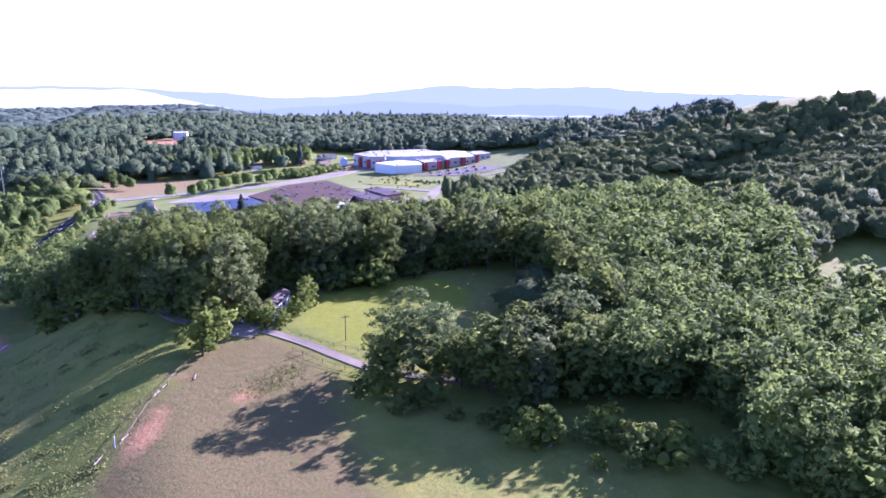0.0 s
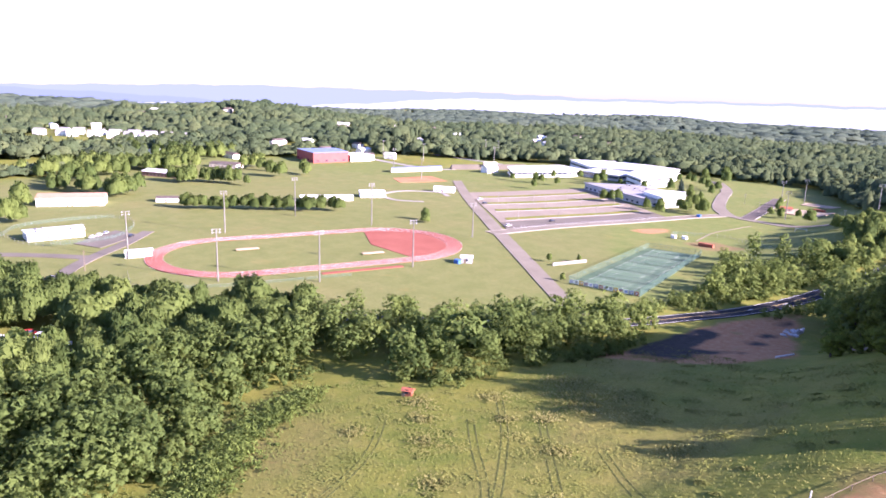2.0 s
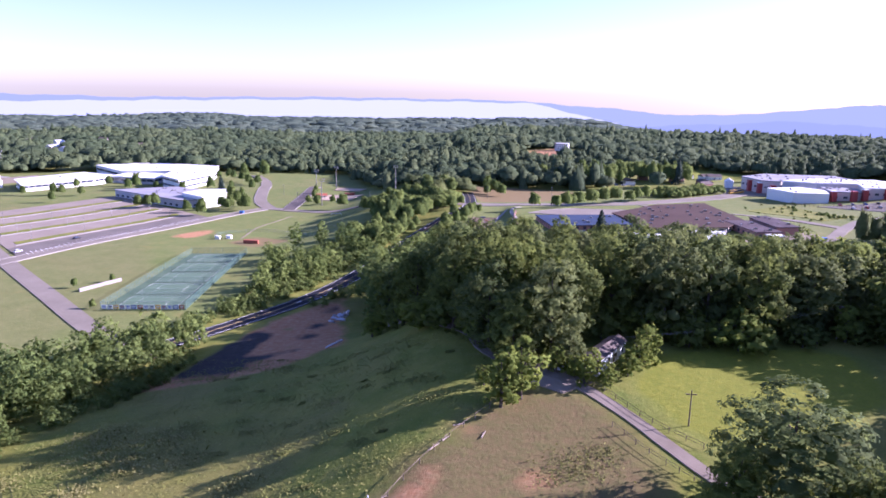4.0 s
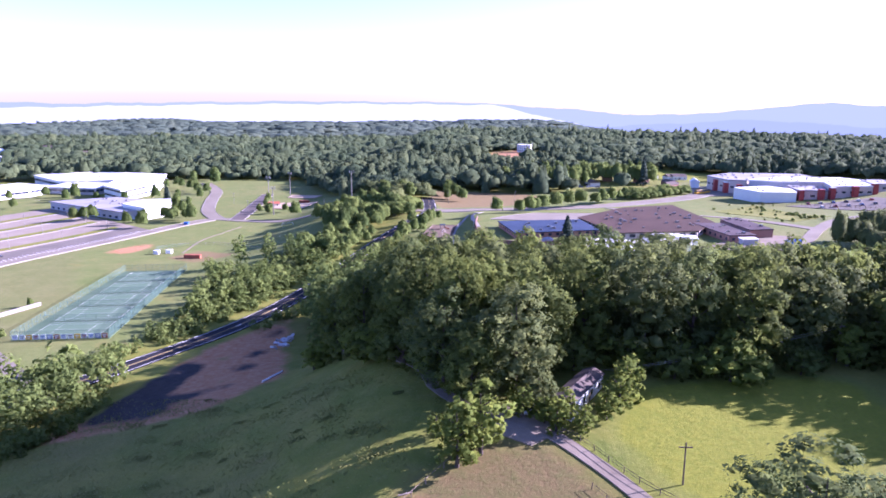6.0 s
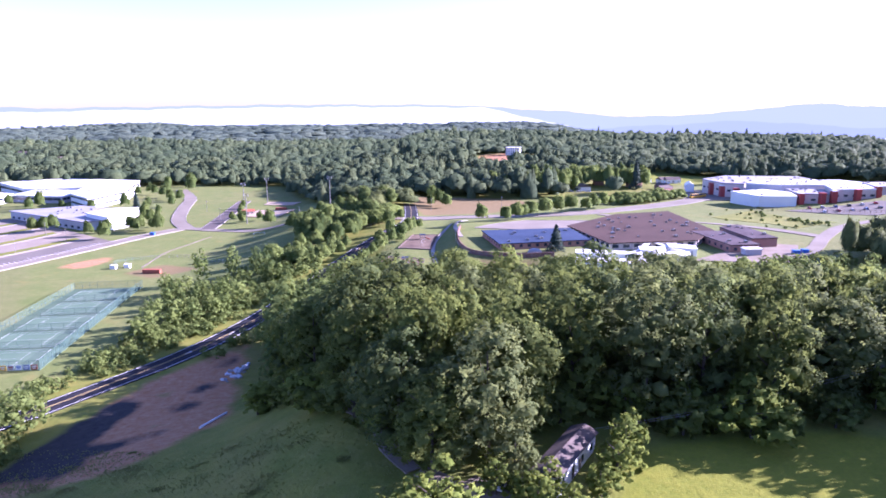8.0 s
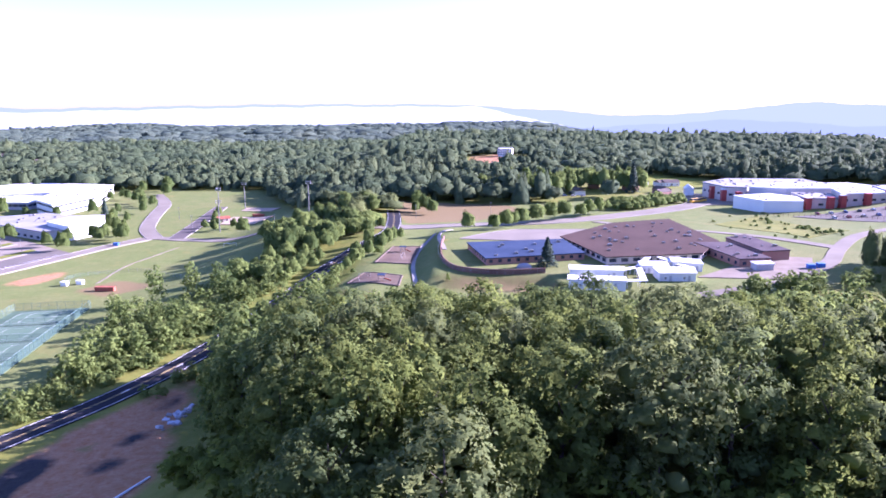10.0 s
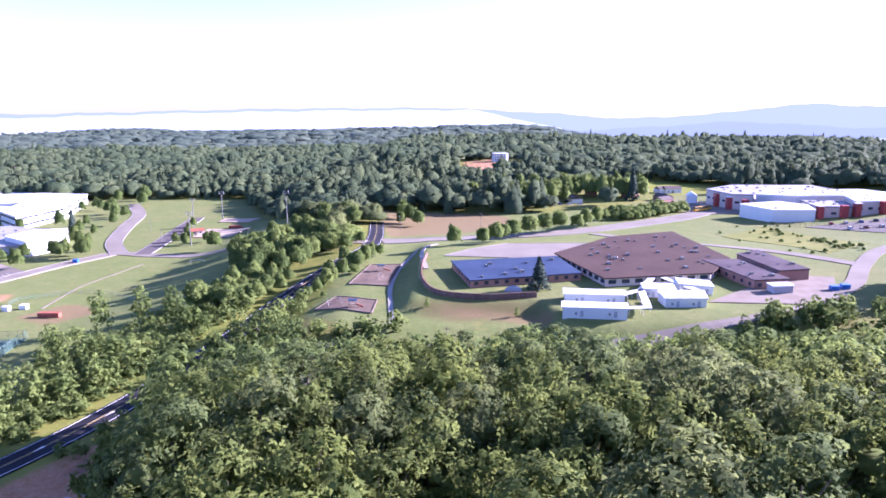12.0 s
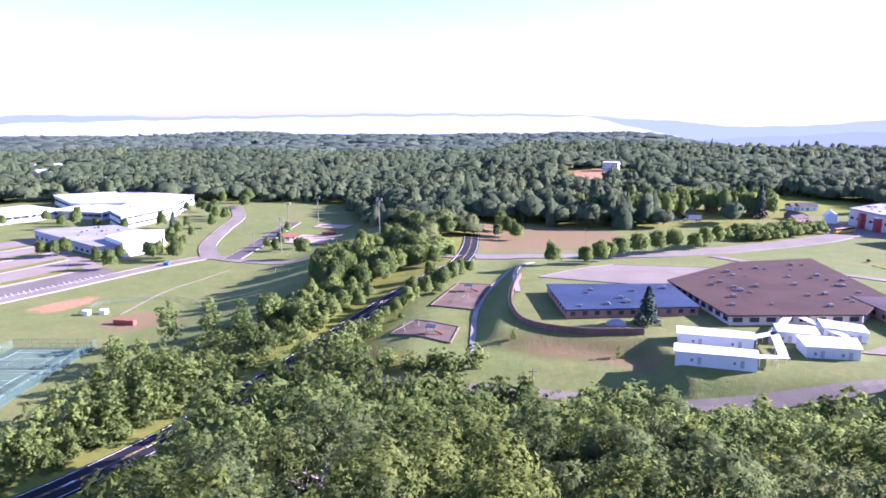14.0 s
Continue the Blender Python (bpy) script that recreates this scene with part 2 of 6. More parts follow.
def inside(poly, x, y):
    """Which of the points lie in the polygon."""
    x, y = np.asarray(x, float), np.asarray(y, float)
    odd = np.zeros(x.shape, bool)
    for (ax, ay), (bx, by) in zip(poly, poly[1:] + poly[:1]):
        if ay != by:
            odd ^= ((ay > y) != (by > y)) & (x < (bx - ax) * (y - ay) / (by - ay) + ax)
    return odd


def mesh_of(name, verts, faces, mats, index=None, flat=True):
    me = bpy.data.meshes.new(name)
    me.from_pydata([tuple(v) for v in verts], [], faces)
    for m in mats if isinstance(mats, (list, tuple)) else [mats]:
        me.materials.append(m)
    if index is not None:
        me.polygons.foreach_set("material_index", index)
    if not flat:
        me.polygons.foreach_set("use_smooth", [True] * len(faces))
    me.update()
    return me


def tri_mesh(name, verts, tris, mat, normals=None):
    """A large mesh of triangles from arrays."""
    me = bpy.data.meshes.new(name)
    me.vertices.add(len(verts))
    me.vertices.foreach_set("co", np.ascontiguousarray(verts, np.float32).ravel())
    me.loops.add(len(tris) * 3)
    me.loops.foreach_set("vertex_index", np.ascontiguousarray(tris, np.int32).ravel())
    me.polygons.add(len(tris))
    me.polygons.foreach_set("loop_start", np.arange(0, len(tris) * 3, 3, dtype=np.int32))
    me.materials.append(mat)
    me.update(calc_edges=True)
    me.validate()
    if normals is not None:
        me.normals_split_custom_set_from_vertices(np.ascontiguousarray(normals, np.float32))
    return me


def child(name, me, parent, at=(0, 0, 0), turn=0.0, label="", scale=(1, 1, 1)):
    ob = new(name, me)
    ob.parent = parent
    ob.matrix_basis = Matrix.LocRotScale(at, Euler((0, 0, turn)), scale)
    return tagged(ob, label)


def part(name, bm, material, parent, label=""):
    me = bpy.data.meshes.new(name)
    bm.to_mesh(me)
    bm.free()
    me.materials.append(material)
    return child(name, me, parent, label=label)


def base(name, x, y, z, label, category, group="", kind="", turn=0.0):
    ob = new(name)
    ob.matrix_basis = Matrix.LocRotScale((x, y, z), Euler((0, 0, turn)), None)
    ob.empty_display_size = 0.5
    return tagged(ob, label, category, group, kind)


def box(bm, x0, x1, y0, y1, z0, z1, bevel=0.0):
    made = bmesh.ops.create_cube(bm, size=1, matrix=Matrix.Translation(((x0 + x1) / 2, (y0 + y1) / 2, (z0 + z1) / 2))
                                 @ Matrix.Diagonal((x1 - x0, y1 - y0, z1 - z0, 1)))
    if bevel:
        edges = list({e for v in made["verts"] for e in v.link_edges})
        bmesh.ops.bevel(bm, geom=edges, offset=bevel, segments=1, affect="EDGES", profile=0.5)
    return bm


def boxes(*rows, bevel=0.0):
    bm = bmesh.new()
    for r in rows:
        box(bm, *r, bevel=bevel)
    return bm


def rod(bm, a, b, r0, r1=None, sides=6):
    """A tapered round bar from a to b."""
    a, b = Vector(a), Vector(b)
    d = b - a
    m = Matrix.Translation((a + b) / 2) @ d.to_track_quat("Z", "Y").to_matrix().to_4x4()
    bmesh.ops.create_cone(bm, cap_ends=True, segments=sides, radius1=r0, radius2=r0 if r1 is None else r1, depth=d.length, matrix=m)
    return bm


def prism(poly, z0, z1):
    bm = bmesh.new()
    lo, hi = [bm.verts.new((x, y, z0)) for x, y in poly], [bm.verts.new((x, y, z1)) for x, y in poly]
    bm.faces.new(hi)
    bm.faces.new(lo[::-1])
    for i in range(len(poly)):
        j = (i + 1) % len(poly)
        bm.faces.new((lo[i], lo[j], hi[j], hi[i]))
    bmesh.ops.recalc_face_normals(bm, faces=bm.faces)
    return bm


def sheet(name, pts, nu, nv, off, mat, label, category="", kind="structure", parent=None, thick=0.5):
    """A slab laid on the land: pts is a grid of nu x nv places, row by row."""
    pts = np.asarray(pts, float).reshape(nv, nu, 2)
    z = ground_z(pts[..., 0], pts[..., 1]) + off
    top = np.concatenate([pts, z[..., None]], -1).reshape(-1, 3)
    faces = [(j * nu + i, j * nu + i + 1, (j + 1) * nu + i + 1, (j + 1) * nu + i) for j in range(nv - 1) for i in range(nu - 1)]
    rim = ([i for i in range(nu)] + [j * nu + nu - 1 for j in range(1, nv)] + [(nv - 1) * nu + i for i in range(nu - 2, -1, -1)]
           + [j * nu for j in range(nv - 2, 0, -1)])
    low = top[rim] - [0, 0, thick]
    n = len(top)
    faces += [(rim[k], n + k, n + (k + 1) % len(rim), rim[(k + 1) % len(rim)]) for k in range(len(rim))]
    me = mesh_of(name, np.concatenate([top, low]), faces, mat)
    bm = bmesh.new()
    bm.from_mesh(me)
    bmesh.ops.recalc_face_normals(bm, faces=bm.faces)
    bm.to_mesh(me)
    bm.free()
    ob = new(name, me)
    if parent:
        ob.parent = parent
        return tagged(ob, label)
    return tagged(ob, label, category, kind=kind)


def quad(name, c, off, mat, label, category="", step=5.0, parent=None):
    """A four-cornered slab on the land; c: the corners in order round it."""
    c = np.array(c, float)
    nu = max(2, int(max(np.linalg.norm(c[1] - c[0]), np.linalg.norm(c[2] - c[3])) / step) + 1)
    nv = max(2, int(max(np.linalg.norm(c[3] - c[0]), np.linalg.norm(c[2] - c[1])) / step) + 1)
    u, v = np.meshgrid(np.linspace(0, 1, nu), np.linspace(0, 1, nv))
    u, v = u[..., None], v[..., None]
    return sheet(name, c[0] * (1 - u) * (1 - v) + c[1] * u * (1 - v) + c[2] * u * v + c[3] * (1 - u) * v, nu, nv, off, mat, label, category, parent=parent)


def curve_points(pts, step=4.0):
    """A smooth line through the places, in even short steps."""
    p = np.array([2 * np.array(pts[0]) - np.array(pts[1]), *pts, 2 * np.array(pts[-1]) - np.array(pts[-2])], float)
    out = []
    for i in range(1, len(p) - 2):
        n = max(2, int(np.linalg.norm(p[i + 1] - p[i]) / step))
        t = np.linspace(0, 1, n, endpoint=False)[:, None]
        out.append(0.5 * (2 * p[i] + (p[i + 1] - p[i - 1]) * t + (2 * p[i - 1] - 5 * p[i] + 4 * p[i + 1] - p[i + 2]) * t ** 2
                          + (3 * p[i] - p[i - 1] - 3 * p[i + 1] + p[i + 2]) * t ** 3))
    return np.concatenate([*out, p[-2:-1]])


def ribbon(name, pts, width, off, mat, label, category="", shift=0.0, step=4.0, parent=None):
    """A strip of even width along a line, laid on the land; shift moves it to its left."""
    c = curve_points(pts, step)
    t = np.gradient(c, axis=0)
    t /= np.linalg.norm(t, axis=1)[:, None]
    nrm = np.stack([-t[:, 1], t[:, 0]], -1)
    k = 2 if width < 3 else 3
    rows = np.stack([c + nrm * (shift + width * (j / (k - 1) - 0.5)) for j in range(k)], 1)
    return sheet(name, rows, k, len(c), off, mat, label, category, parent=parent)


# ---- ground: one sheet to the horizon ----
def axis_steps(lo, hi, step, end_lo, end_hi):
    core = np.arange(lo, hi + step, step)
    up = core[-1] + np.cumsum(step * 1.09 ** np.arange(1, 200))
    down = core[0] - np.cumsum(step * 1.09 ** np.arange(1, 200))
    return np.concatenate([down[down > end_lo][::-1], core, up[up < end_hi]])


PAD = [(-72, 322), (-66, 293), (-56, 257), (-55, 241), (-62, 227), (-70, 215), (-90, 212), (-112, 206), (-112, 216), (-97, 226), (-95, 250), (-93, 271), (-92, 287), (-82, 303)]
ASH = [(-102, 222), (-99, 240), (-97, 258), (-91, 272), (-86, 266), (-86, 250), (-84, 236), (-78, 226), (-84, 216)]
TAN = [(-24, 118), (-18, 140), (-4, 162), (6, 176), (18, 172), (30, 146), (24, 118), (20, 60), (-30, 60)]
HAYFIELD = [(27, 172), (30, 180), (36, 196), (50, 200), (86, 204), (84, 176), (66, 160), (50, 150), (40, 152)]
CAMPUS = [(-122, 262), (-118, 330), (-75, 440), (-60, 520), (-60, 600), (-110, 640), (-190, 815), (-290, 830), (-480, 775), (-650, 660),
          (-760, 420), (-640, 180), (-420, 80), (-330, 90), (-235, 140), (-185, 178)]
TERRACE = [(-40, 395), (-8, 362), (60, 352), (140, 372), (240, 440), (330, 520), (400, 640), (330, 760), (200, 740), (110, 660), (-10, 640), (-30, 540)]
DRYFIELD = [(-24, 548), (-46, 660), (46, 640), (58, 600), (20, 565)]
gx, gy = axis_steps(-420, 270, 3.0, -4900, 4900), axis_steps(30, 600, 3.0, -1500, 4900)
X, Y = np.meshgrid(gx, gy)
ground_mesh = bpy.data.meshes.new("ground")
nx, ny = len(gx), len(gy)
co = np.stack([X, Y, ground_z(X, Y)], -1).reshape(-1, 3)
quads = (np.arange(ny - 1)[:, None] * nx + np.arange(nx - 1)[None, :]).ravel()
quads = np.stack([quads, quads + 1, quads + nx + 1, quads + nx], -1)
ground_mesh.vertices.add(len(co))
ground_mesh.vertices.foreach_set("co", co.astype(np.float32).ravel())
ground_mesh.loops.add(quads.size)
ground_mesh.loops.foreach_set("vertex_index", quads.astype(np.int32).ravel())
ground_mesh.polygons.add(len(quads))
ground_mesh.polygons.foreach_set("loop_start", np.arange(0, quads.size, 4, dtype=np.int32))
ground_mesh.update(calc_edges=True)
ground_mesh.polygons.foreach_set("use_smooth", [True] * len(quads))
for key, polys in (("soil", [PAD, [(-212, 438), (-203, 470), (-192, 462), (-198, 436)], [(-22, 122), (-17, 134), (-10, 144), (-8, 142), (-13, 130), (-16, 120)], [(-10, 152), (-6, 158), (-3, 156), (-5, 151)], [(2, 136), (6, 142), (10, 139), (7, 133)], [(20, 950), (70, 945), (58, 1090), (15, 1085)]]), ("ash", [ASH, [(-72, 256), (-75, 264), (-71, 270), (-68, 262)], [(-75, 276), (-71, 288), (-68, 284), (-70, 276)], [(-82, 236), (-72, 240), (-66, 246), (-70, 237), (-80, 229)], [(-76, 300), (-72, 312), (-69, 306), (-71, 298)]]), ("tan", [TAN, [(0, 388), (12, 383), (52, 382), (54, 387), (44, 393), (14, 394), (2, 402)]]), ("mown", [CAMPUS, TERRACE, HAYFIELD]), ("worn", [[(-190, 178), (-330, 100), (-640, 180), (-700, 420), (-420, 560), (-250, 480), (-150, 300)]]), ("dry", [DRYFIELD, [(-170, 426), (-150, 416), (-132, 438), (-158, 450)], [(8, 388), (28, 384), (50, 374), (50, 384), (24, 391), (8, 396)]]), ("hay", [HAYFIELD, [(36, 128), (33, 138), (30, 150), (33, 150), (40, 138)], [(190, 765), (232, 758), (250, 800), (208, 862), (148, 840)]] )):
    v = np.zeros(X.shape, np.float32)
    for poly in polys:
        v[inside(poly, X, Y)] = 1
    for _ in range({"tan": 14, "worn": 18, "hay": 6, "mown": 2, "ash": 2}.get(key, 3)):
        v[1:-1, 1:-1] = (v[1:-1, 1:-1] * 2 + v[:-2, 1:-1] + v[2:, 1:-1] + v[1:-1, :-2] + v[1:-1, 2:]) / 6
    ground_mesh.attributes.new(key, "FLOAT", "POINT").data.foreach_set("value", v.ravel())

GROUND, n, l, p = nodes_of("land")
pos = n.new("ShaderNodeNewGeometry").outputs["Position"]
n_wide, n_mid = noise_node(n, l, pos, 0.018, 4.0), noise_node(n, l, pos, 0.09, 5.0)
n_fine, n_tuft = noise_node(n, l, pos, 0.45, 7.0, 0.75), noise_node(n, l, pos, 1.6, 6.0, 0.8)


def zone(key, edge=0.5):
    a = n.new("ShaderNodeAttribute")
    a.attribute_name = key
    s = n.new("ShaderNodeMath")
    s.operation = "MULTIPLY"
    l.new(a.outputs["Fac"], s.inputs[0])
    l.new(span(n, l, n_mid, 0.25, 0.75, 1 - edge, 1 + edge), s.inputs[1])
    return span(n, l, s.outputs[0], 0.25, 0.7)


col = mix(n, l, span(n, l, n_mid, 0.35, 0.65), (0.116, 0.145, 0.022), (0.187, 0.186, 0.033))
col = mix(n, l, span(n, l, noise_node(n, l, pos, 0.22, 6.0, 0.75), 0.5, 0.68, 0, 0.55), col, (0.222, 0.21, 0.056))
col = mix(n, l, span(n, l, n_wide, 0.5, 0.7, 0, 0.6), col, (0.186, 0.152, 0.051))
mown = mix(n, l, span(n, l, n_mid, 0.3, 0.7), (0.128, 0.168, 0.042), (0.185, 0.2, 0.064))
mown = mix(n, l, span(n, l, n_wide, 0.5, 0.68, 0, 0.4), mown, (0.225, 0.2, 0.08))
mown = mix(n, l, span(n, l, n_fine, 0.38, 0.66, 0.5, 0.0), mown, (0.1, 0.12, 0.026))
mown = mix(n, l, span(n, l, noise_node(n, l, pos, 0.05, 6.0, 0.7), 0.58, 0.7, 0, 0.4), mown, (0.26, 0.2, 0.06))
worn = n.new("ShaderNodeMath")
worn.operation = "MULTIPLY"
l.new(zone("worn", 0.3), worn.inputs[0])
worn.inputs[1].default_value = 0.22
mown = mix(n, l, worn.outputs[0], mown, mix(n, l, span(n, l, n_mid, 0.35, 0.65), (0.165, 0.135, 0.062), (0.205, 0.172, 0.085)))
col = mix(n, l, zone("mown", 0.2), col, mown)
col = mix(n, l, zone("tan", 0.35), col, mix(n, l, span(n, l, n_fine, 0.4, 0.7), (0.138, 0.102, 0.042), (0.105, 0.103, 0.031)))
col = mix(n, l, zone("hay", 0.2), col, mix(n, l, span(n, l, n_fine, 0.35, 0.7), (0.15, 0.175, 0.016), (0.205, 0.21, 0.022)))
col = mix(n, l, zone("dry", 0.3), col, (0.186, 0.138, 0.06))
col = mix(n, l, zone("soil", 0.6), col, mix(n, l, span(n, l, n_fine, 0.35, 0.7), (0.32, 0.14, 0.058), (0.43, 0.262, 0.14)))
col = mix(n, l, zone("ash", 0.75), col, mix(n, l, span(n, l, n_fine, 0.35, 0.7), (0.0242, 0.0221, 0.0252), (0.0552, 0.0483, 0.048)))
bare = span(n, l, noise_node(n, l, pos, 0.035, 5.0), 0.69, 0.77, 0, 0.8)
col = mix(n, l, bare, col, (0.235, 0.131, 0.06))
col = mix(n, l, span(n, l, n_tuft, 0.42, 0.72, 0.0, 0.35), col, (0.0621, 0.069, 0.024))
l.new(col, p.inputs["Base Color"])
p.inputs["Roughness"].default_value = 0.95
p.inputs["Specular IOR Level"].default_value = 0.1
u = n.new("ShaderNodeBump")
u.inputs["Strength"].default_value, u.inputs["Distance"].default_value = 0.7, 0.35
l.new(n_fine, u.inputs["Height"])
l.new(u.outputs[0], p.inputs["Normal"])
ground_mesh.materials.append(GROUND)
tagged(new("ground", ground_mesh), "rolling pasture, lawns and bare red soil over the valley", "ground", kind="structure")


# ---- roads, lots and sports surfaces ----
BLACK_ROAD = [(-330, 116), (-290, 128), (-230, 158), (-165, 205), (-128, 243), (-102, 285), (-82, 330), (-66, 385), (-54, 435), (-38, 485), (-31, 512), (-32, 552), (-38, 605)]
road = ribbon("road", BLACK_ROAD, 9.2, 0.30, BLACKTOP, "freshly sealed black two-lane road", "road")
for s in (-0.25, 0.25):
    ribbon("centre_line", BLACK_ROAD, 0.11, 0.34, YELLOW, "", shift=s, parent=road)
for s in (-4.0, 4.0):
    ribbon("edge_line", BLACK_ROAD, 0.14, 0.34, WHITE, "", shift=s, parent=road)
CAMPUS_ROAD = [(-120, 238), (-157, 267), (-200, 305), (-262, 360), (-330, 422), (-388, 478), (-450, 540)]
ribbon("campus_road", CAMPUS_ROAD, 9, 0.30, ASPHALT, "grey old asphalt campus road", "road")
ribbon("lot_road", [(-262, 352), (-238, 440), (-215, 520), (-196, 562), (-172, 560), (-140, 556), (-100, 554), (-62, 538), (-34, 526)], 9, 0.32, ASPHALT, "grey asphalt road past the gym", "road")
ribbon("school_drive", [(-190, 562), (-212, 600), (-232, 660), (-250, 720), (-285, 785)], 10, 0.34, ASPHALT, "curving grey asphalt school drive", "road")
ribbon("parking_road", [(-176, 562), (-183, 622), (-194, 702)], 10, 0.36, BRICK_LANE, "dark asphalt parking lane with marked bays", "road")
for line in ([(-262, 352), (-238, 440), (-215, 520), (-196, 562)], [(-190, 562), (-212, 600), (-232, 660), (-250, 720), (-285, 785)], [(-176, 562), (-183, 622), (-194, 702)]):
    for s in (-5.2, 5.2):
        ribbon("kerb", line, 0.32, 0.42, CONCRETE, "pale concrete road kerb", "kerb", shift=s)
C00, C10, C11, C01 = (np.array(c, float) for c in ((-258, 366), (-219, 516), (-342, 606), (-392, 486)))


def lot_at(u, v):
    return C00 * (1 - u) * (1 - v) + C10 * u * (1 - v) + C11 * u * v + C01 * (1 - u) * v


quad("parking_lot", [lot_at(0, 0), lot_at(1, 0), lot_at(1, 1), lot_at(0, 1)], 0.26, PALE_LOT, "wide empty sunlit grey parking lot", "parking lot")
quad("parking_lot_front", [lot_at(0, 0.0), lot_at(1, 0.0), lot_at(1, 0.16), lot_at(0, 0.16)], 0.31, LOT_GREY, "darker asphalt front row of the parking lot", "parking lot")
for v in (0.19, 0.40, 0.60, 0.80):
    quad("lot_median", [lot_at(0.05, v), lot_at(0.93, v), lot_at(0.93, v + 0.05), lot_at(0.05, v + 0.05)], 0.42, GROUND, "grass strip between parking rows", "lawn")
    quad("kerb", [lot_at(0.04, v - 0.012), lot_at(0.94, v - 0.012), lot_at(0.94, v), lot_at(0.04, v)], 0.45, CONCRETE, "pale concrete kerb of a grass strip", "kerb")
bay = base("bay_marking", 0, 0, 0, "white painted parking bay lines", "marking", kind="structure")
for k in range(46):
    a = 0.04 + k * 0.02
    quad("bay_line", [lot_at(a, 0.015), lot_at(a + 0.0015, 0.015), lot_at(a + 0.0015, 0.055), lot_at(a, 0.055)], 0.36, WHITE, "", parent=bay)

# running track round the grass field
OVAL, OVAL_TURN = np.array((-298.0, 242.0)), 1.204


def oval(r, n=96, half=42.2):
    a = np.linspace(0, 2 * math.pi, n, endpoint=False)
    x, y = np.cos(a) * r, np.sin(a) * r
    x = x + np.where(np.cos(a) >= 0, half, -half)
    c, s = math.cos(OVAL_TURN), math.sin(OVAL_TURN)
    return np.stack([OVAL[0] + x * c - y * s, OVAL[1] + x * s + y * c], -1)


def ring(name, r0, r1, off, mat, label, parent=None, n=96):
    rows = np.stack([np.concatenate([oval(r, n), oval(r, n)[:1]]) for r in (r0, r1)], 1)
    return sheet(name, rows, 2, n + 1, off, mat, label, "running track", parent=parent, thick=0.2)


track = ring("running_track", 35.0, 43.8, 0.25, TRACK, "red oval running track with white lane lines")
for r in np.linspace(35.1, 43.7, 6):
    ring("lane_line", r - 0.04, r + 0.04, 0.28, WHITE, "", parent=track)
OC, OS = math.cos(OVAL_TURN), math.sin(OVAL_TURN)


def field(u, v):
    """A place given along and across the track's long axis."""
    return (OVAL[0] + u * OC - v * OS, OVAL[1] + u * OS + v * OC)


apron = [field(42.2 + (34.8 * math.cos(t) if abs(t) < 1.5 else 0) * r - 9 * (1 - r), 34.8 * math.sin(t) * r) for t in np.linspace(-math.pi / 2, math.pi / 2, 25) for r in (0.0, 0.5, 1.0)]
sheet("high_jump_apron", apron, 3, 25, 0.22, TRACK, "red rubber apron inside the track's curve", "sports surface", thick=0.2)
quad("long_jump_runway", [field(-12, -52), field(30, -52), field(30, -49), field(-12, -49)], 0.25, TRACK, "red rubber jump runway beside the track", "sports surface")
for u0, v0 in ((20, -22), (-40, 8)):
    quad("jump_mat", [field(u0, v0), field(u0 + 12, v0), field(u0 + 12, v0 + 2.5), field(u0, v0 + 2.5)], 0.9, SAND, "pale landing mat on the infield", "mat")

# tennis courts
T0, T1, T2, T3 = (np.array(q, float) for q in ((-166, 289), (-132, 294), (-146, 398), (-175, 392)))


def court_at(u, v):
    return T0 * (1 - u) * (1 - v) + T1 * u * (1 - v) + T2 * u * v + T3 * (1 - u) * v


quad("tennis_court_slab", [court_at(0, 0), court_at(1, 0), court_at(1, 1), court_at(0, 1)], 0.25, COURT_EDGE, "dark green border of the tennis courts", "tennis court")
for k in range(5):
    v0, v1 = 0.02 + k * 0.195, 0.19 + k * 0.195
    crt = quad("tennis_court", [court_at(0.14, v0), court_at(0.86, v0), court_at(0.86, v1), court_at(0.14, v1)], 0.30, COURT, "blue-green tennis court with white lines", "tennis court")
    a, b = v0 + (v1 - v0) * 0.14, v0 + (v1 - v0) * 0.86
    for (ua, ub, va, vb) in ((0.14, 0.86, v0, v0 + 0.0011), (0.14, 0.86, v1 - 0.0011, v1), (0.14, 0.86, a, a + 0.0009), (0.14, 0.86, b, b + 0.0009),
                             (0.14, 0.1435, v0, v1), (0.8565, 0.86, v0, v1), (0.31, 0.313, a, b), (0.687, 0.69, a, b), (0.31, 0.69, (a + b) / 2, (a + b) / 2 + 0.0009)):
        quad("court_line", [court_at(ua, va), court_at(ub, va), court_at(ub, vb), court_at(ua, vb)], 0.34, COURT_LINE, "", parent=crt)

# school terrace: lots, paths, play areas
quad("rear_lot", [(10, 470), (62, 462), (92, 516), (42, 514)], 0.28, ASPHALT, "grey asphalt lot behind the brown-roofed school", "parking lot")
ribbon("rear_road", [(-26, 530), (10, 540), (70, 560), (130, 600), (180, 640), (215, 690)], 15, 0.33, ASPHALT, "grey asphalt road past a row of young trees", "road")
ribbon("mall_side_road", [(152, 398), (172, 420), (190, 448), (215, 478), (250, 500), (300, 512)], 7, 0.34, ASPHALT, "pale asphalt road below the mall lawn", "road")
for s in (-7.7, 7.7):
    ribbon("kerb", [(-26, 530), (10, 540), (70, 560), (130, 600), (180, 640), (215, 690)], 0.3, 0.45, CONCRETE, "pale concrete road kerb", "kerb", shift=s)
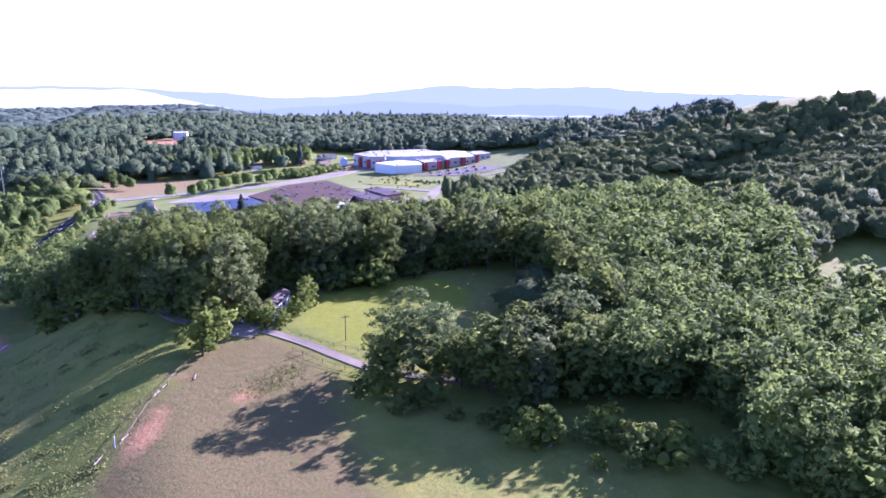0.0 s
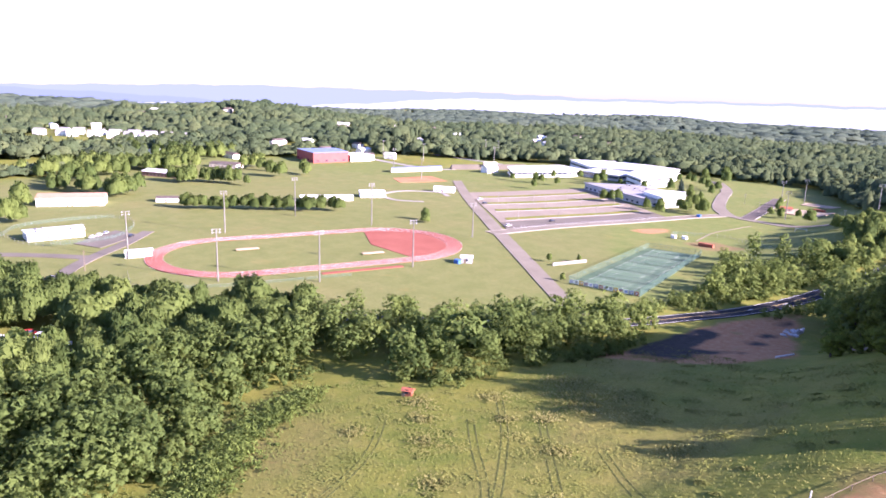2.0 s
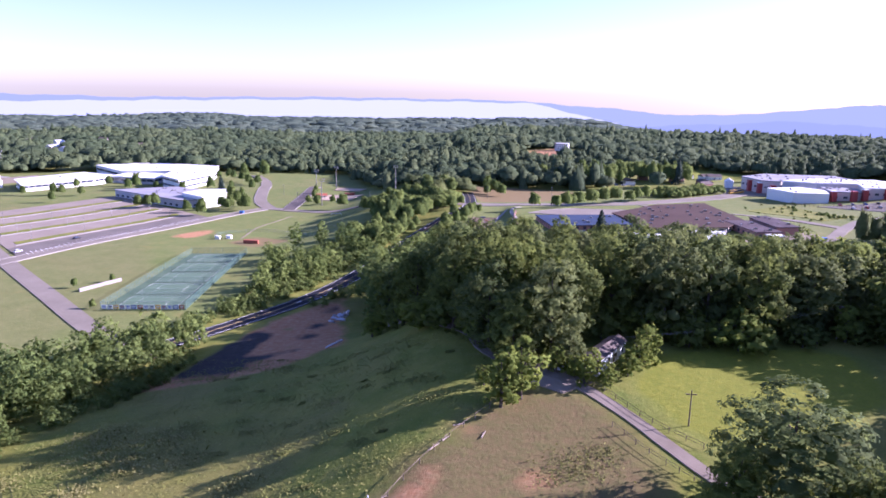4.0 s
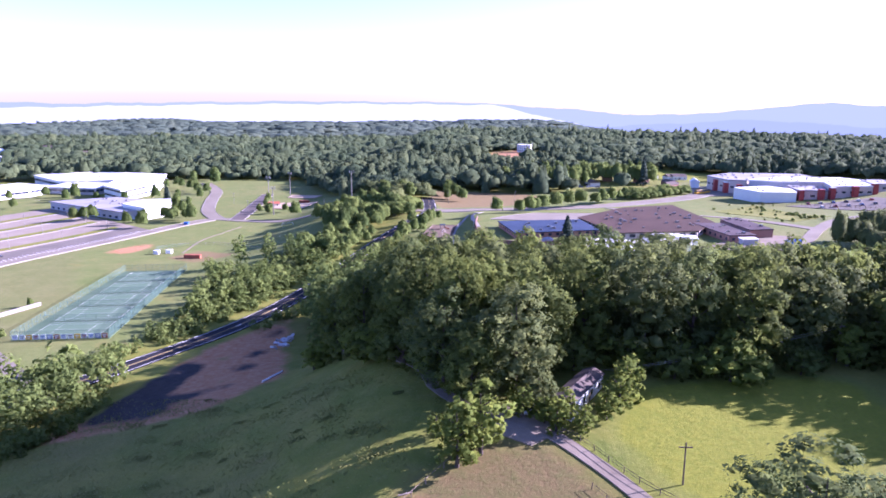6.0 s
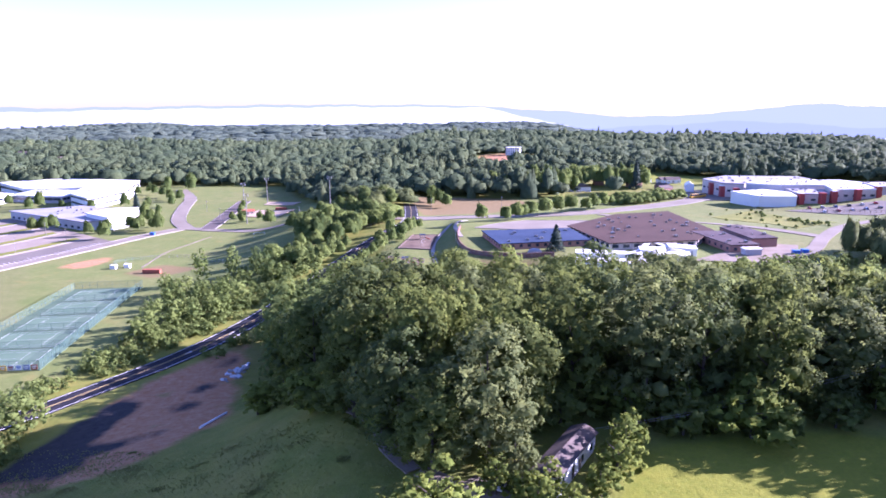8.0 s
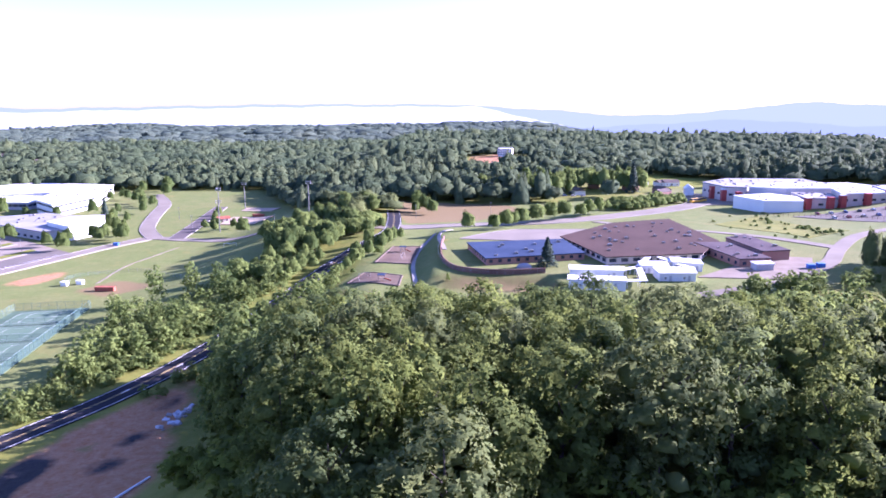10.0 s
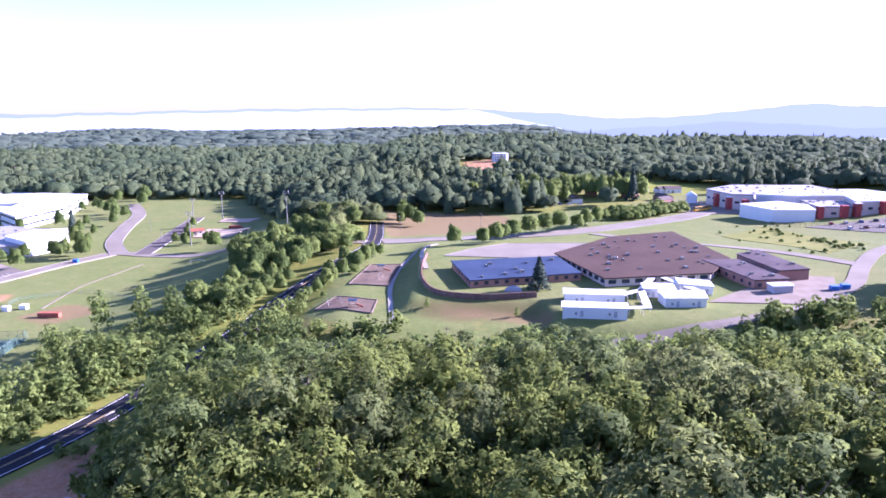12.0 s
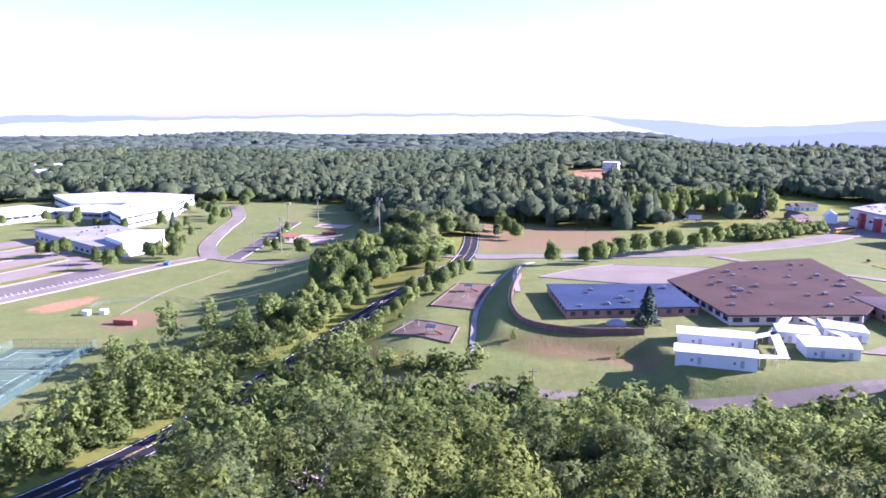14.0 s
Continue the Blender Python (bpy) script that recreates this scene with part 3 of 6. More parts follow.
for a, b in (((10, 470), (42, 514)), ((42, 514), (92, 516)), ((92, 516), (62, 462))):
    ribbon("kerb", [a, b], 0.3, 0.4, CONCRETE, "pale concrete kerb of the rear lot", "kerb")
ribbon("mall_road", [(95, 560), (125, 528), (150, 496), (176, 468), (190, 450)], 7, 0.30, ASPHALT, "pale asphalt road beside the long school", "road")
quad("service_yard", [(106, 392), (150, 388), (168, 428), (150, 432)], 0.33, GRAVEL, "pale gravel service yard", "yard")
ribbon("front_road", [(-60, 372), (-20, 362), (22, 360), (58, 359), (110, 372), (150, 392)], 4.5, 0.30, ASPHALT, "narrow asphalt lane below the terrace", "road")
ribbon("footpath", [(3, 444), (1, 460), (-1, 478), (0, 498), (5, 512)], 2.0, 0.32, CONCRETE, "narrow pale concrete footpath", "path")
ribbon("footpath", [(-5, 376), (-8, 400), (-11, 430), (-10, 462), (-4, 500)], 1.8, 0.30, CONCRETE, "narrow pale concrete footpath", "path")
play1 = quad("play_area", [(-37, 402), (-14, 391), (-14, 408), (-31, 415)], 0.30, MULCH, "mulched playground bed with a timber edge", "playground")
play2 = quad("play_area", [(-29, 433), (-12, 430), (-10, 469), (-24, 468)], 0.30, MULCH, "mulched playground bed with a timber edge", "playground")
for poly in ([(-37, 402), (-14, 391), (-14, 408), (-31, 415), (-37, 402)], [(-29, 433), (-12, 430), (-10, 469), (-24, 468), (-29, 433)]):
    for a, b in zip(poly, poly[1:]):
        ribbon("border_timber", [a, b], 0.4, 0.55, WOOD, "", parent=play1 if a[1] < 420 and b[1] < 420 else play2)
quad("mall_lawn", [(166, 548), (206, 585), (222, 500), (188, 474)], 0.2, GROUND, "mown lawn beside the mall", "lawn")
quad("mall_lot", [(226, 578), (300, 596), (306, 548), (262, 530)], 0.3, LOT_GREY, "grey asphalt lot at the mall", "parking lot")
quad("mall_forecourt", [(178, 640), (215, 640), (216, 705), (186, 710)], 0.3, ASPHALT, "pale asphalt forecourt", "parking lot")
ribbon("farm_lane", [(-42, 262), (-38, 250), (-27, 230), (-17, 213), (-9, 202), (-6, 193), (-1, 186)], 3.0, 0.2, GRAVEL, "worn dirt lane along the wood", "lane")
quad("gravel_pad", [(2, 177), (13, 170), (20, 176), (9, 185)], 0.19, GRAVEL, "worn gravel turning place beside the mobile home", "yard")
ribbon("driveway", [(70, 118), (42, 138), (33, 150), (26, 162), (16, 175), (6, 182), (0, 186)], 3.1, 0.22, GRAVEL, "pale gravel farm driveway", "driveway")
quad("scrap_yard", [(-266, 70), (-241, 65), (-229, 90), (-256, 94)], 0.25, GRAVEL, "pale gravel yard among the trees", "yard")
ribbon("campus_side_road", [(-314, 118), (-333, 127), (-352, 146), (-372, 172), (-394, 196)], 7, 0.3, LOT_GREY, "grey asphalt side road", "road")
ribbon("utility_road", [(-350, 148), (-370, 132), (-390, 112), (-418, 80)], 7, 0.34, LOT_GREY, "grey asphalt lane past the utility building", "road")
quad("side_lot", [(-370, 158), (-388, 188), (-408, 183), (-388, 152)], 0.33, LOT_GREY, "small grey asphalt lot", "parking lot")
ribbon("loop_road", [(-372, 408), (-392, 395), (-418, 408), (-425, 440), (-405, 462), (-385, 452)], 4, 0.28, CONCRETE, "pale unpaved loop lane round a lawn", "road")


# ---- buildings ----
def window_mesh(w, h):
    bm = boxes((-w / 2, w / 2, -0.06, 0.06, 0, h))
    me = bpy.data.meshes.new("window")
    bm.to_mesh(me)
    bm.free()
    me.materials.append(GLASS)
    return me


WINDOWS = {k: window_mesh(*k) for k in ((1.6, 1.4), (3.2, 1.6), (1.0, 1.2))}
UNIT = boxes((-1.1, 1.1, -0.8, 0.8, 0, 0.9), (-0.8, 0.8, -0.5, 0.5, 0.85, 1.2), bevel=0.08)
UNIT_ME = bpy.data.meshes.new("roof_unit")
UNIT.to_mesh(UNIT_ME)
UNIT.free()
UNIT_ME.materials.append(STEEL)


def flat_block(name, poly, h, wall, roof, label, category, win=None, every=4.0, sill=1.0, storeys=1, units=0, eave=0.4, seed=1, group="", parapet=0.0, band=0.0):
    """A flat-roofed building on a polygon footprint, with windows in its long sides and units on its roof."""
    cx, cy = sum(q[0] for q in poly) / len(poly), sum(q[1] for q in poly) / len(poly)
    zs = [float(ground_z(*q)) for q in poly]
    z0 = max(zs)
    loc = [(x - cx, y - cy) for x, y in poly]
    if sum(a[0] * b[1] - b[0] * a[1] for a, b in zip(loc, loc[1:] + loc[:1])) < 0:
        loc = loc[::-1]
    ob = base(name, cx, cy, z0, label, category, group)
    part("wall", prism(loc, min(zs) - z0 - 0.5, h), wall, ob)
    out = [(x * (1 + eave / math.hypot(x, y)), y * (1 + eave / math.hypot(x, y))) for x, y in loc]
    slab = part("roof", prism(out, h + 0.003, h + 0.45 + parapet), roof, ob)
    rnd = random.Random(seed)
    if win:
        me = WINDOWS[win]
        for a, b in zip(loc, loc[1:] + loc[:1]):
            a, b = Vector(a), Vector(b)
            n_win = int((b - a).length / every)
            turn = math.atan2(b.y - a.y, b.x - a.x)
            for st in range(storeys):
                for i in range(n_win):
                    q = a.lerp(b, (i + 0.5) / n_win)
                    child("window", me, ob, (q.x, q.y, sill + st * h / storeys), turn)
    if band:
        for a, b in zip(loc, loc[1:] + loc[:1]):
            a, b = Vector(a), Vector(b)
            if (b - a).length > 6:
                for st in range(storeys):
                    z1 = (st + 0.42) * h / storeys
                    strip = part("window_band", boxes((1.0, (b - a).length - 1.0, -0.09, 0.02, z1, z1 + band)), GLASS, ob)
                    strip.matrix_basis = Matrix.LocRotScale((a.x, a.y, 0), Euler((0, 0, math.atan2(b.y - a.y, b.x - a.x))), None)
                    for k in range(1, int((b - a).length / 6)):
                        part("mullion", boxes((k * 6 - 0.2, k * 6 + 0.2, -0.13, -0.092, z1, z1 + band)), wall, strip)
    tries = 0
    while units and tries < 500:
        tries += 1
        x, y = rnd.uniform(min(q[0] for q in loc), max(q[0] for q in loc)), rnd.uniform(min(q[1] for q in loc), max(q[1] for q in loc))
        if inside([(q[0] * 0.85, q[1] * 0.85) for q in loc], x, y):
            k = rnd.uniform(0.4, 0.95)
            child("roof_unit", UNIT_ME, slab, (x, y, h + 0.44 + parapet), rnd.uniform(0, 0.3), scale=(k, k, k))
            units -= 1
    return ob


def gable_house(name, x, y, turn, length, width, h, rise, wall, roof, label, category, group="", doors=1, win=(1.0, 1.2)):
    """A gabled house whose ridge runs along its length."""
    ob = base(name, x, y, float(ground_z(x, y)), label, category, group, turn=turn)
    part("wall", boxes((-length / 2, length / 2, -width / 2, width / 2, -1.0, h)), wall, ob)
    bm = bmesh.new()
    e, g = length / 2 + 0.4, width / 2 + 0.4
    lo = [bm.verts.new(q) for q in ((-e, -g, h), (e, -g, h), (e, g, h), (-e, g, h))]
    hi = [bm.verts.new((-e, 0, h + rise)), bm.verts.new((e, 0, h + rise))]
    for f in ((lo[0], lo[1], hi[1], hi[0]), (lo[2], lo[3], hi[0], hi[1]), (lo[1], lo[2], hi[1]), (lo[3], lo[0], hi[0]), tuple(lo[::-1])):
        bm.faces.new(f)
    part("roof", bm, roof, ob)
    k = max(1, int(length / 4))
    for i in range(k):
        for s in (-1, 1):
            child("window", WINDOWS[win], ob, ((i + 0.5) / k * length - length / 2, s * width / 2, 1.0))
    for i in range(doors):
        part("door", boxes((-0.5 + i * 3 - doors, 0.5 + i * 3 - doors, -width / 2 - 0.06, -width / 2 + 0.05, 0.0, 2.1)), WOOD, ob)
    return ob


flat_block("school_hall", [(61, 460), (74, 414), (117, 423), (133, 450), (127, 512), (93, 498)], 3.2, CREAM, ROOF_BROWN, "long low school with a wide brown flat roof", "school", (3.2, 1.6), 5.0, units=34, eave=1.2, seed=3)
flat_block("school_wing", [(14, 446), (22, 412), (66, 424), (60, 455)], 2.8, BRICK, ROOF_BLUE, "low brick school wing with a blue-grey flat roof", "school", (1.6, 1.4), 4.0, units=9, eave=0.6, seed=4)
flat_block("school_annex", [(121, 445), (129, 410), (143, 412), (137, 446)], 3.4, BRICK, ROOF_DARK, "dark-roofed brick school annex", "school", (1.6, 1.4), 4.5, units=7, seed=5)
flat_block("school_annex", [(138, 452), (143, 421), (156, 424), (150, 460)], 4.4, BRICK, ROOF_DARK, "taller brick school annex with a white roof edge", "school", None, units=5, seed=6)
flat_block("tool_store", [(133, 408), (133.5, 403), (141, 404), (141, 409)], 2.8, GREY_WALL, ROOF_WHITE, "small grey store beside the annex", "shed", None)
for poly in ([(56, 399), (77, 396), (76, 389.5), (55, 391.5)], [(53, 381), (74, 378.5), (73, 372), (52, 374)], [(89, 395), (105, 395), (103, 385), (89, 385)], [(101, 415), (112, 410), (111, 402), (100, 406)], [(86, 407), (97, 406), (96, 398), (85, 399)]):
    cls = flat_block("portable_classroom", poly, 3.0, WHITE, ROOF_WHITE, "white portable classroom with a flat metal roof", "portable classroom", None, group="portable classrooms", eave=0.5)
    a, b = Vector(poly[2]), Vector(poly[3])
    mid = sum((Vector(q) for q in poly), Vector((0, 0))) / 4
    turn = math.atan2((b - a).y, (b - a).x)
    for f in (0.18, 0.7):
        q = a.lerp(b, f) - mid
        leafdoor = part("door", boxes((-0.5, 0.5, -0.06, 0.06, 0.1, 2.2)), GREY_WALL, cls)
        leafdoor.matrix_basis = Matrix.LocRotScale((q.x, q.y, 0), Euler((0, 0, turn)), None)
        vent = part("air_conditioner", boxes((1.6, 2.3, -0.3, 0.3, 0.9, 1.7), bevel=0.04), STEEL, cls)
        vent.matrix_basis = Matrix.LocRotScale((q.x, q.y, 0), Euler((0, 0, turn)), None)
WALK_ROOF = [[(84, 399), (95, 423)], [(84, 400), (81, 378)], [(77, 394), (84, 399)], [(74, 376), (82, 377)], [(95, 423), (104, 399)]]
walkway = base("covered_walkway", 84, 399, float(ground_z(84, 399)), "white covered walkway between the portable classrooms", "walkway")
for a, b in WALK_ROOF:
    a, b = Vector((*a, 0)) - Vector((84, 399, 0)), Vector((*b, 0)) - Vector((84, 399, 0))
    d = (b - a).normalized()
    s = Vector((-d.y, d.x, 0)) * 1.3
    part("canopy", prism([tuple(q.xy) for q in (a - s, b - s, b + s, a + s)], 2.7, 2.9), ROOF_WHITE, walkway)
    for k in range(0, int((b - a).length), 5):
        for side in (-1, 1):
            q = a + d * k + s * side * 0.9
            part("post", rod(bmesh.new(), (q.x, q.y, -0.3), (q.x, q.y, 2.7), 0.07), WHITE, walkway)
# retaining wall of built courses round the school lawn
WALL_LINE = curve_points([(2, 470), (1, 447), (3, 420), (10, 402), (26, 397), (46, 399)], 3.0)
rw = base("retaining_wall", 8, 402, 14.0, "curved brown block retaining wall below the school lawn", "wall", kind="structure")
for k in range(4):
    for a, b in zip(WALL_LINE, WALL_LINE[1:]):
        d = (Vector((*b, 0)) - Vector((*a, 0)))
        bm = boxes((-d.length / 2 + 0.02, d.length / 2 - 0.02, -0.25 + 0.05 * k, 0.25 + 0.05 * k, 0, 0.55), bevel=0.03)
        ob = part("block", bm, BLOCK_WALL, rw)
        m = (np.array(a) + b) / 2
        ob.matrix_basis = Matrix.LocRotScale((m[0] - 8, m[1] - 402, float(ground_z(*m)) - 14.0 - 0.15 + 0.56 * k), Euler((0, 0, math.atan2(d.y, d.x))), None)

# high school on the campus
flat_block("gymnasium", [(-341, 600), (-262, 556), (-240, 566), (-244, 604), (-300, 628)], 6.0, GREY_WALL, ROOF_GREY, "low gymnasium with a pale grey flat roof", "gymnasium", (3.2, 1.6), 7.0, units=14, eave=1.5, seed=8)
flat_block("gym_hall", [(-268, 574), (-243, 556), (-233, 578), (-243, 602), (-262, 596)], 9.0, WHITE, ROOF_WHITE, "tall white windowless gymnasium hall", "gymnasium", None, eave=0.3)
flat_block("classroom_block", [(-336, 674), (-306, 646), (-300, 700), (-321, 765), (-352, 740)], 10.0, WHITE, ROOF_WHITE, "white two-storey classroom block", "school", None, 3.6, storeys=2, sill=1.4, units=10, seed=9, eave=0.8, band=1.7)
flat_block("classroom_block", [(-460, 767), (-404, 720), (-340, 740), (-330, 790), (-420, 810)], 8.0, WHITE, ROOF_WHITE, "long white flat-roofed classroom block", "school", None, 4.5, units=6, seed=10, eave=1.0, band=2.2)
flat_block("classroom_block", [(-434, 609), (-402, 668), (-398, 690), (-436, 705), (-462, 640)], 7.0, WHITE, ROOF_WHITE, "white flat-roofed school wing with wide windows", "school", None, 3.8, sill=2.2, units=3, seed=11, eave=1.2, band=2.2)
flat_block("library_block", [(-400, 690), (-350, 684), (-345, 722), (-398, 728)], 6.0, GREY_WALL, ROOF_WHITE, "white-roofed link block of the school", "school", None, 4.5, units=2, seed=12, band=2.2)
flat_block("field_house", [(-641, 512), (-632, 556), (-676, 574), (-690, 526)], 11.0, RED_PANEL, ROOF_BLUE_STEEL, "red sports hall with a blue metal roof", "sports hall", (3.2, 1.6), 9.0, seed=13)
flat_block("entrance_hall", [(-630, 558), (-624, 586), (-652, 592), (-656, 566)], 7.0, CREAM, ROOF_WHITE, "cream entrance front of the sports hall", "sports hall", (3.2, 1.6), 6.0, seed=14)
gable_house("depot", -511, 200, 1.03, 42, 17, 5.5, 2.4, WHITE, ROOF_RUST, "long white depot with a tan metal roof", "depot", doors=2)
gable_house("store_shed", -422, 352, 0.95, 40, 9, 3.0, 1.0, WHITE, ROOF_WHITE, "long low white storage shed", "shed")
gable_house("store_shed", -484, 256, 0.9, 16, 8, 3.0, 1.2, WHITE, SHINGLE, "small white shed with a grey roof", "shed")
gable_house("store_shed", -414, 392, 0.95, 20, 11, 4.0, 1.4, WHITE, ROOF_WHITE, "white storage shed with a metal roof", "shed")
gable_house("concession_stand", -405, 470, 0.6, 18, 9, 3.5, 1.5, WHITE, ROOF_WHITE, "white concession stand with a pale roof", "stand")
flat_block("bleacher_block", [(-540, 538), (-533, 530), (-515, 590), (-524, 598)], 4.0, CREAM, ROOF_BLUE_STEEL, "low grandstand with a blue-grey roof", "grandstand", None)
flat_block("pump_house", [(-420, 138), (-407, 136), (-403, 164), (-416, 168)], 4.0, WHITE, ROOF_WHITE, "white flat utility building inside a fence", "utility building", (1.0, 1.2), 4.0, units=4, seed=15)
gable_house("scorers_hut", -224, 283, 0.7, 6, 4, 3.0, 1.0, GREY_WALL, ROOF_WHITE, "small grey scorers' hut", "hut", win=(1.0, 1.2))
flat_block("equipment_box", [(-345, 160), (-341, 158), (-337, 170), (-341, 172)], 3.0, WHITE, ROOF_WHITE, "white storage container beside the track", "container", None)
gable_house("office_house", -610, 320, 0.4, 40, 16, 4.0, 2.0, BRICK, ROOF_WHITE, "low office house with a pale roof", "house")
gable_house("office_house", -640, 400, 0.5, 30, 14, 4.0, 2.0, CREAM, SHINGLE, "cream office house with a grey roof", "house")
# new shopping and school complex
flat_block("mall_hall", [(206, 628), (217, 601), (243, 600), (248, 622), (236, 640)], 7.0, WHITE, ROOF_WHITE, "white windowless mall hall with a bowed front", "mall", None, units=3, seed=16)
flat_block("mall_block", [(249, 612), (270, 608), (278, 636), (252, 640)], 5.5, CREAM, ROOF_GREY, "cream mall block with a crowded grey roof", "mall", (3.2, 1.6), 6.0, units=12, seed=17, parapet=0.5)
flat_block("mall_block", [(272, 608), (306, 612), (312, 640), (280, 638)], 6.0, CREAM, ROOF_WHITE, "cream mall block with a pale roof", "mall", (3.2, 1.6), 6.0, units=9, seed=18, parapet=0.4)
flat_block("mall_block", [(308, 618), (330, 626), (332, 650), (314, 648)], 5.0, GREY_WALL, ROOF_GREY, "grey mall block with a flat roof", "mall", (3.2, 1.6), 6.0, units=6, seed=22)
flat_block("mall_block", [(226, 652), (250, 643), (300, 645), (322, 655), (310, 676), (256, 674)], 5.0, GREY_WALL, ROOF_WHITE, "grey mall block with many roof units", "mall", None, units=30, seed=19, parapet=0.5)
flat_block("mall_block", [(204, 690), (212, 660), (226, 656), (250, 678), (296, 682), (292, 712), (232, 716)], 7.0, CREAM, ROOF_GREY, "long mall block with a grey roof", "mall", (3.2, 1.6), 6.0, units=22, seed=20, parapet=0.5)
for k, (x, y, hh) in enumerate(((207, 676, 9.5), (211, 662, 9), (218, 650, 8), (250, 609, 8), (264, 606, 7.5), (272, 606, 8.5), (290, 608, 7.5), (307, 613, 8))):
    flat_block("entrance_tower", [(x - 1.8, y - 2.2), (x + 1.8, y - 2.2), (x + 1.8, y + 2.2), (x - 1.8, y + 2.2)], hh, RED_PANEL, ROOF_WHITE if k % 2 else RED_PANEL, "red panelled entrance tower of the mall", "tower", None, group="mall towers")
gable_house("white_house", 196, 700, 1.4, 9, 7, 6.0, 2.5, WHITE, ROOF_WHITE, "small white gabled house", "house")
flat_block("hill_house", [(55, 1062), (73, 1058), (76, 1070), (58, 1074)], 9.0, WHITE, ROOF_WHITE, "large white three-storey house above the woods", "house", (1.6, 1.4), 3.0, storeys=3)
gable_house("mobile_home", 23.5, 187.5, 1.07, 17, 4.2, 3.3, 1.1, WHITE, SHINGLE, "long white mobile home with a worn shingle roof", "mobile home", doors=2)
gable_house("wood_hut", -125, 138, 0.4, 2.6, 2.0, 1.8, 0.6, RUST_BOX, RUST_BOX, "small rust-red hut at the edge of the scrub", "hut", win=(1.0, 1.2))
gable_house("farm_cottage", -236, 144, 0.2, 10, 7, 3.5, 1.8, WHITE, ROOF_WHITE, "white cottage behind the tree line", "house")
rnd = random.Random(5)
HOUSE_SPOTS = []
for k in range(46):
    a, d = radians(rnd.uniform(118, 166)), rnd.uniform(760, 1500)
    x, y = math.cos(a) * d, math.sin(a) * d
    HOUSE_SPOTS.append((x, y))
    gable_house("village_house", x, y, rnd.uniform(0, 3), rnd.uniform(12, 22), rnd.uniform(8, 12), rnd.uniform(4, 7), 2.5, WHITE if k % 3 else CREAM, ROOF_WHITE if k % 2 else SHINGLE, "pale house among distant trees", "house", "distant houses")
for k in range(16):
    x, y = -1090 + (k % 8) * 22 + rnd.uniform(-6, 6), 385 + (k % 8) * 15 + (k // 8) * 30 + rnd.uniform(-6, 6)
    HOUSE_SPOTS.append((x, y))
    gable_house("apartment_block", x, y, rnd.uniform(0.5, 1.3), 15, 9, 6.5, 3.0, WHITE, ROOF_GREY, "white apartment block on a far slope", "apartment block", "white apartments")
for k in range(10):
    x, y = rnd.uniform(60, 200), rnd.uniform(690, 800)
    HOUSE_SPOTS.append((x, y))
    gable_house("cottage", x, y, rnd.uniform(0, 3), 14, 9, 3.5, 2.2, WHITE if k % 2 else BRICK, SHINGLE, "cottage half hidden by trees", "house", "distant houses")


# ---- poles, fences, cars, small things ----
def light_pole(x, y, h, heads, label, group, turn=0.0):
    ob = base("light_pole", x, y, float(ground_z(x, y)), label, "light pole", group, turn=turn)
    part("pole", rod(bmesh.new(), (0, 0, -0.5), (0, 0, h), 0.42 if heads > 2 else 0.14, 0.24 if heads > 2 else 0.09, 8), STEEL, ob)
    if heads > 2:
        for r in range(2):
            arm = part("crossarm", boxes((-1.9, 1.9, -0.1, 0.1, h - 0.3 - r * 1.3, h - 0.1 - r * 1.3)), STEEL, ob)
            for i in range(heads // 2):
                xx = -1.6 + 3.2 * i / (heads // 2 - 1)
                part("floodlight", boxes((xx - 0.35, xx + 0.35, 0.1, 0.6, h - 0.75 - r * 1.3, h - 0.1 - r * 1.3), bevel=0.08), GREY_WALL, arm)
    else:
        part("lamp_head", boxes((-0.9, 0.9, -0.15, 0.15, h - 0.1, h + 0.1), bevel=0.04), STEEL, ob)
    return ob


for x, y, h in ((-276, 170, 24), (-245, 203, 24), (-236, 255, 24), (-328, 312, 27), (-262, 334, 21), (-364, 228, 25), (-340, 159, 24), (-383, 293, 26)):
    light_pole(x, y, h, 6, "tall steel floodlight pole beside the track", "track floodlights", 1.2)
for x, y in ((-560, 560), (-590, 640), (-480, 520), (-520, 690), (-575, 770), (-600, 775), (-156, 588), (-171, 694), (-180, 657), (-99, 612), (-640, 620)):
    light_pole(x, y, 22, 4, "tall floodlight pole at the ball fields", "field floodlights")
for k in range(12):
    u, v = 0.12 + 0.25 * (k % 4), 0.21 + 0.2 * (k // 4)
    q = lot_at(u, v)
    light_pole(q[0], q[1], 9, 2, "slim steel parking lot lamp", "lot lamps")
for x, y in ((-110, 560), (-20, 575), (30, 590), (60, 570), (-180, 600), (-205, 640)):
    light_pole(x, y, 9, 2, "slim steel street lamp", "street lamps")


def utility_pole(x, y, h):
    ob = base("utility_pole", x, y, float(ground_z(x, y)), "grey wooden utility pole with a crossarm", "utility pole", "utility poles")
    part("post", rod(bmesh.new(), (0, 0, -0.5), (0, 0, h), 0.16, 0.11, 8), WOOD, ob)
    part("crossarm", boxes((-1.1, 1.1, -0.07, 0.07, h - 0.9, h - 0.72)), WOOD, ob)
    return (x, y, float(ground_z(x, y)) + h - 0.7)


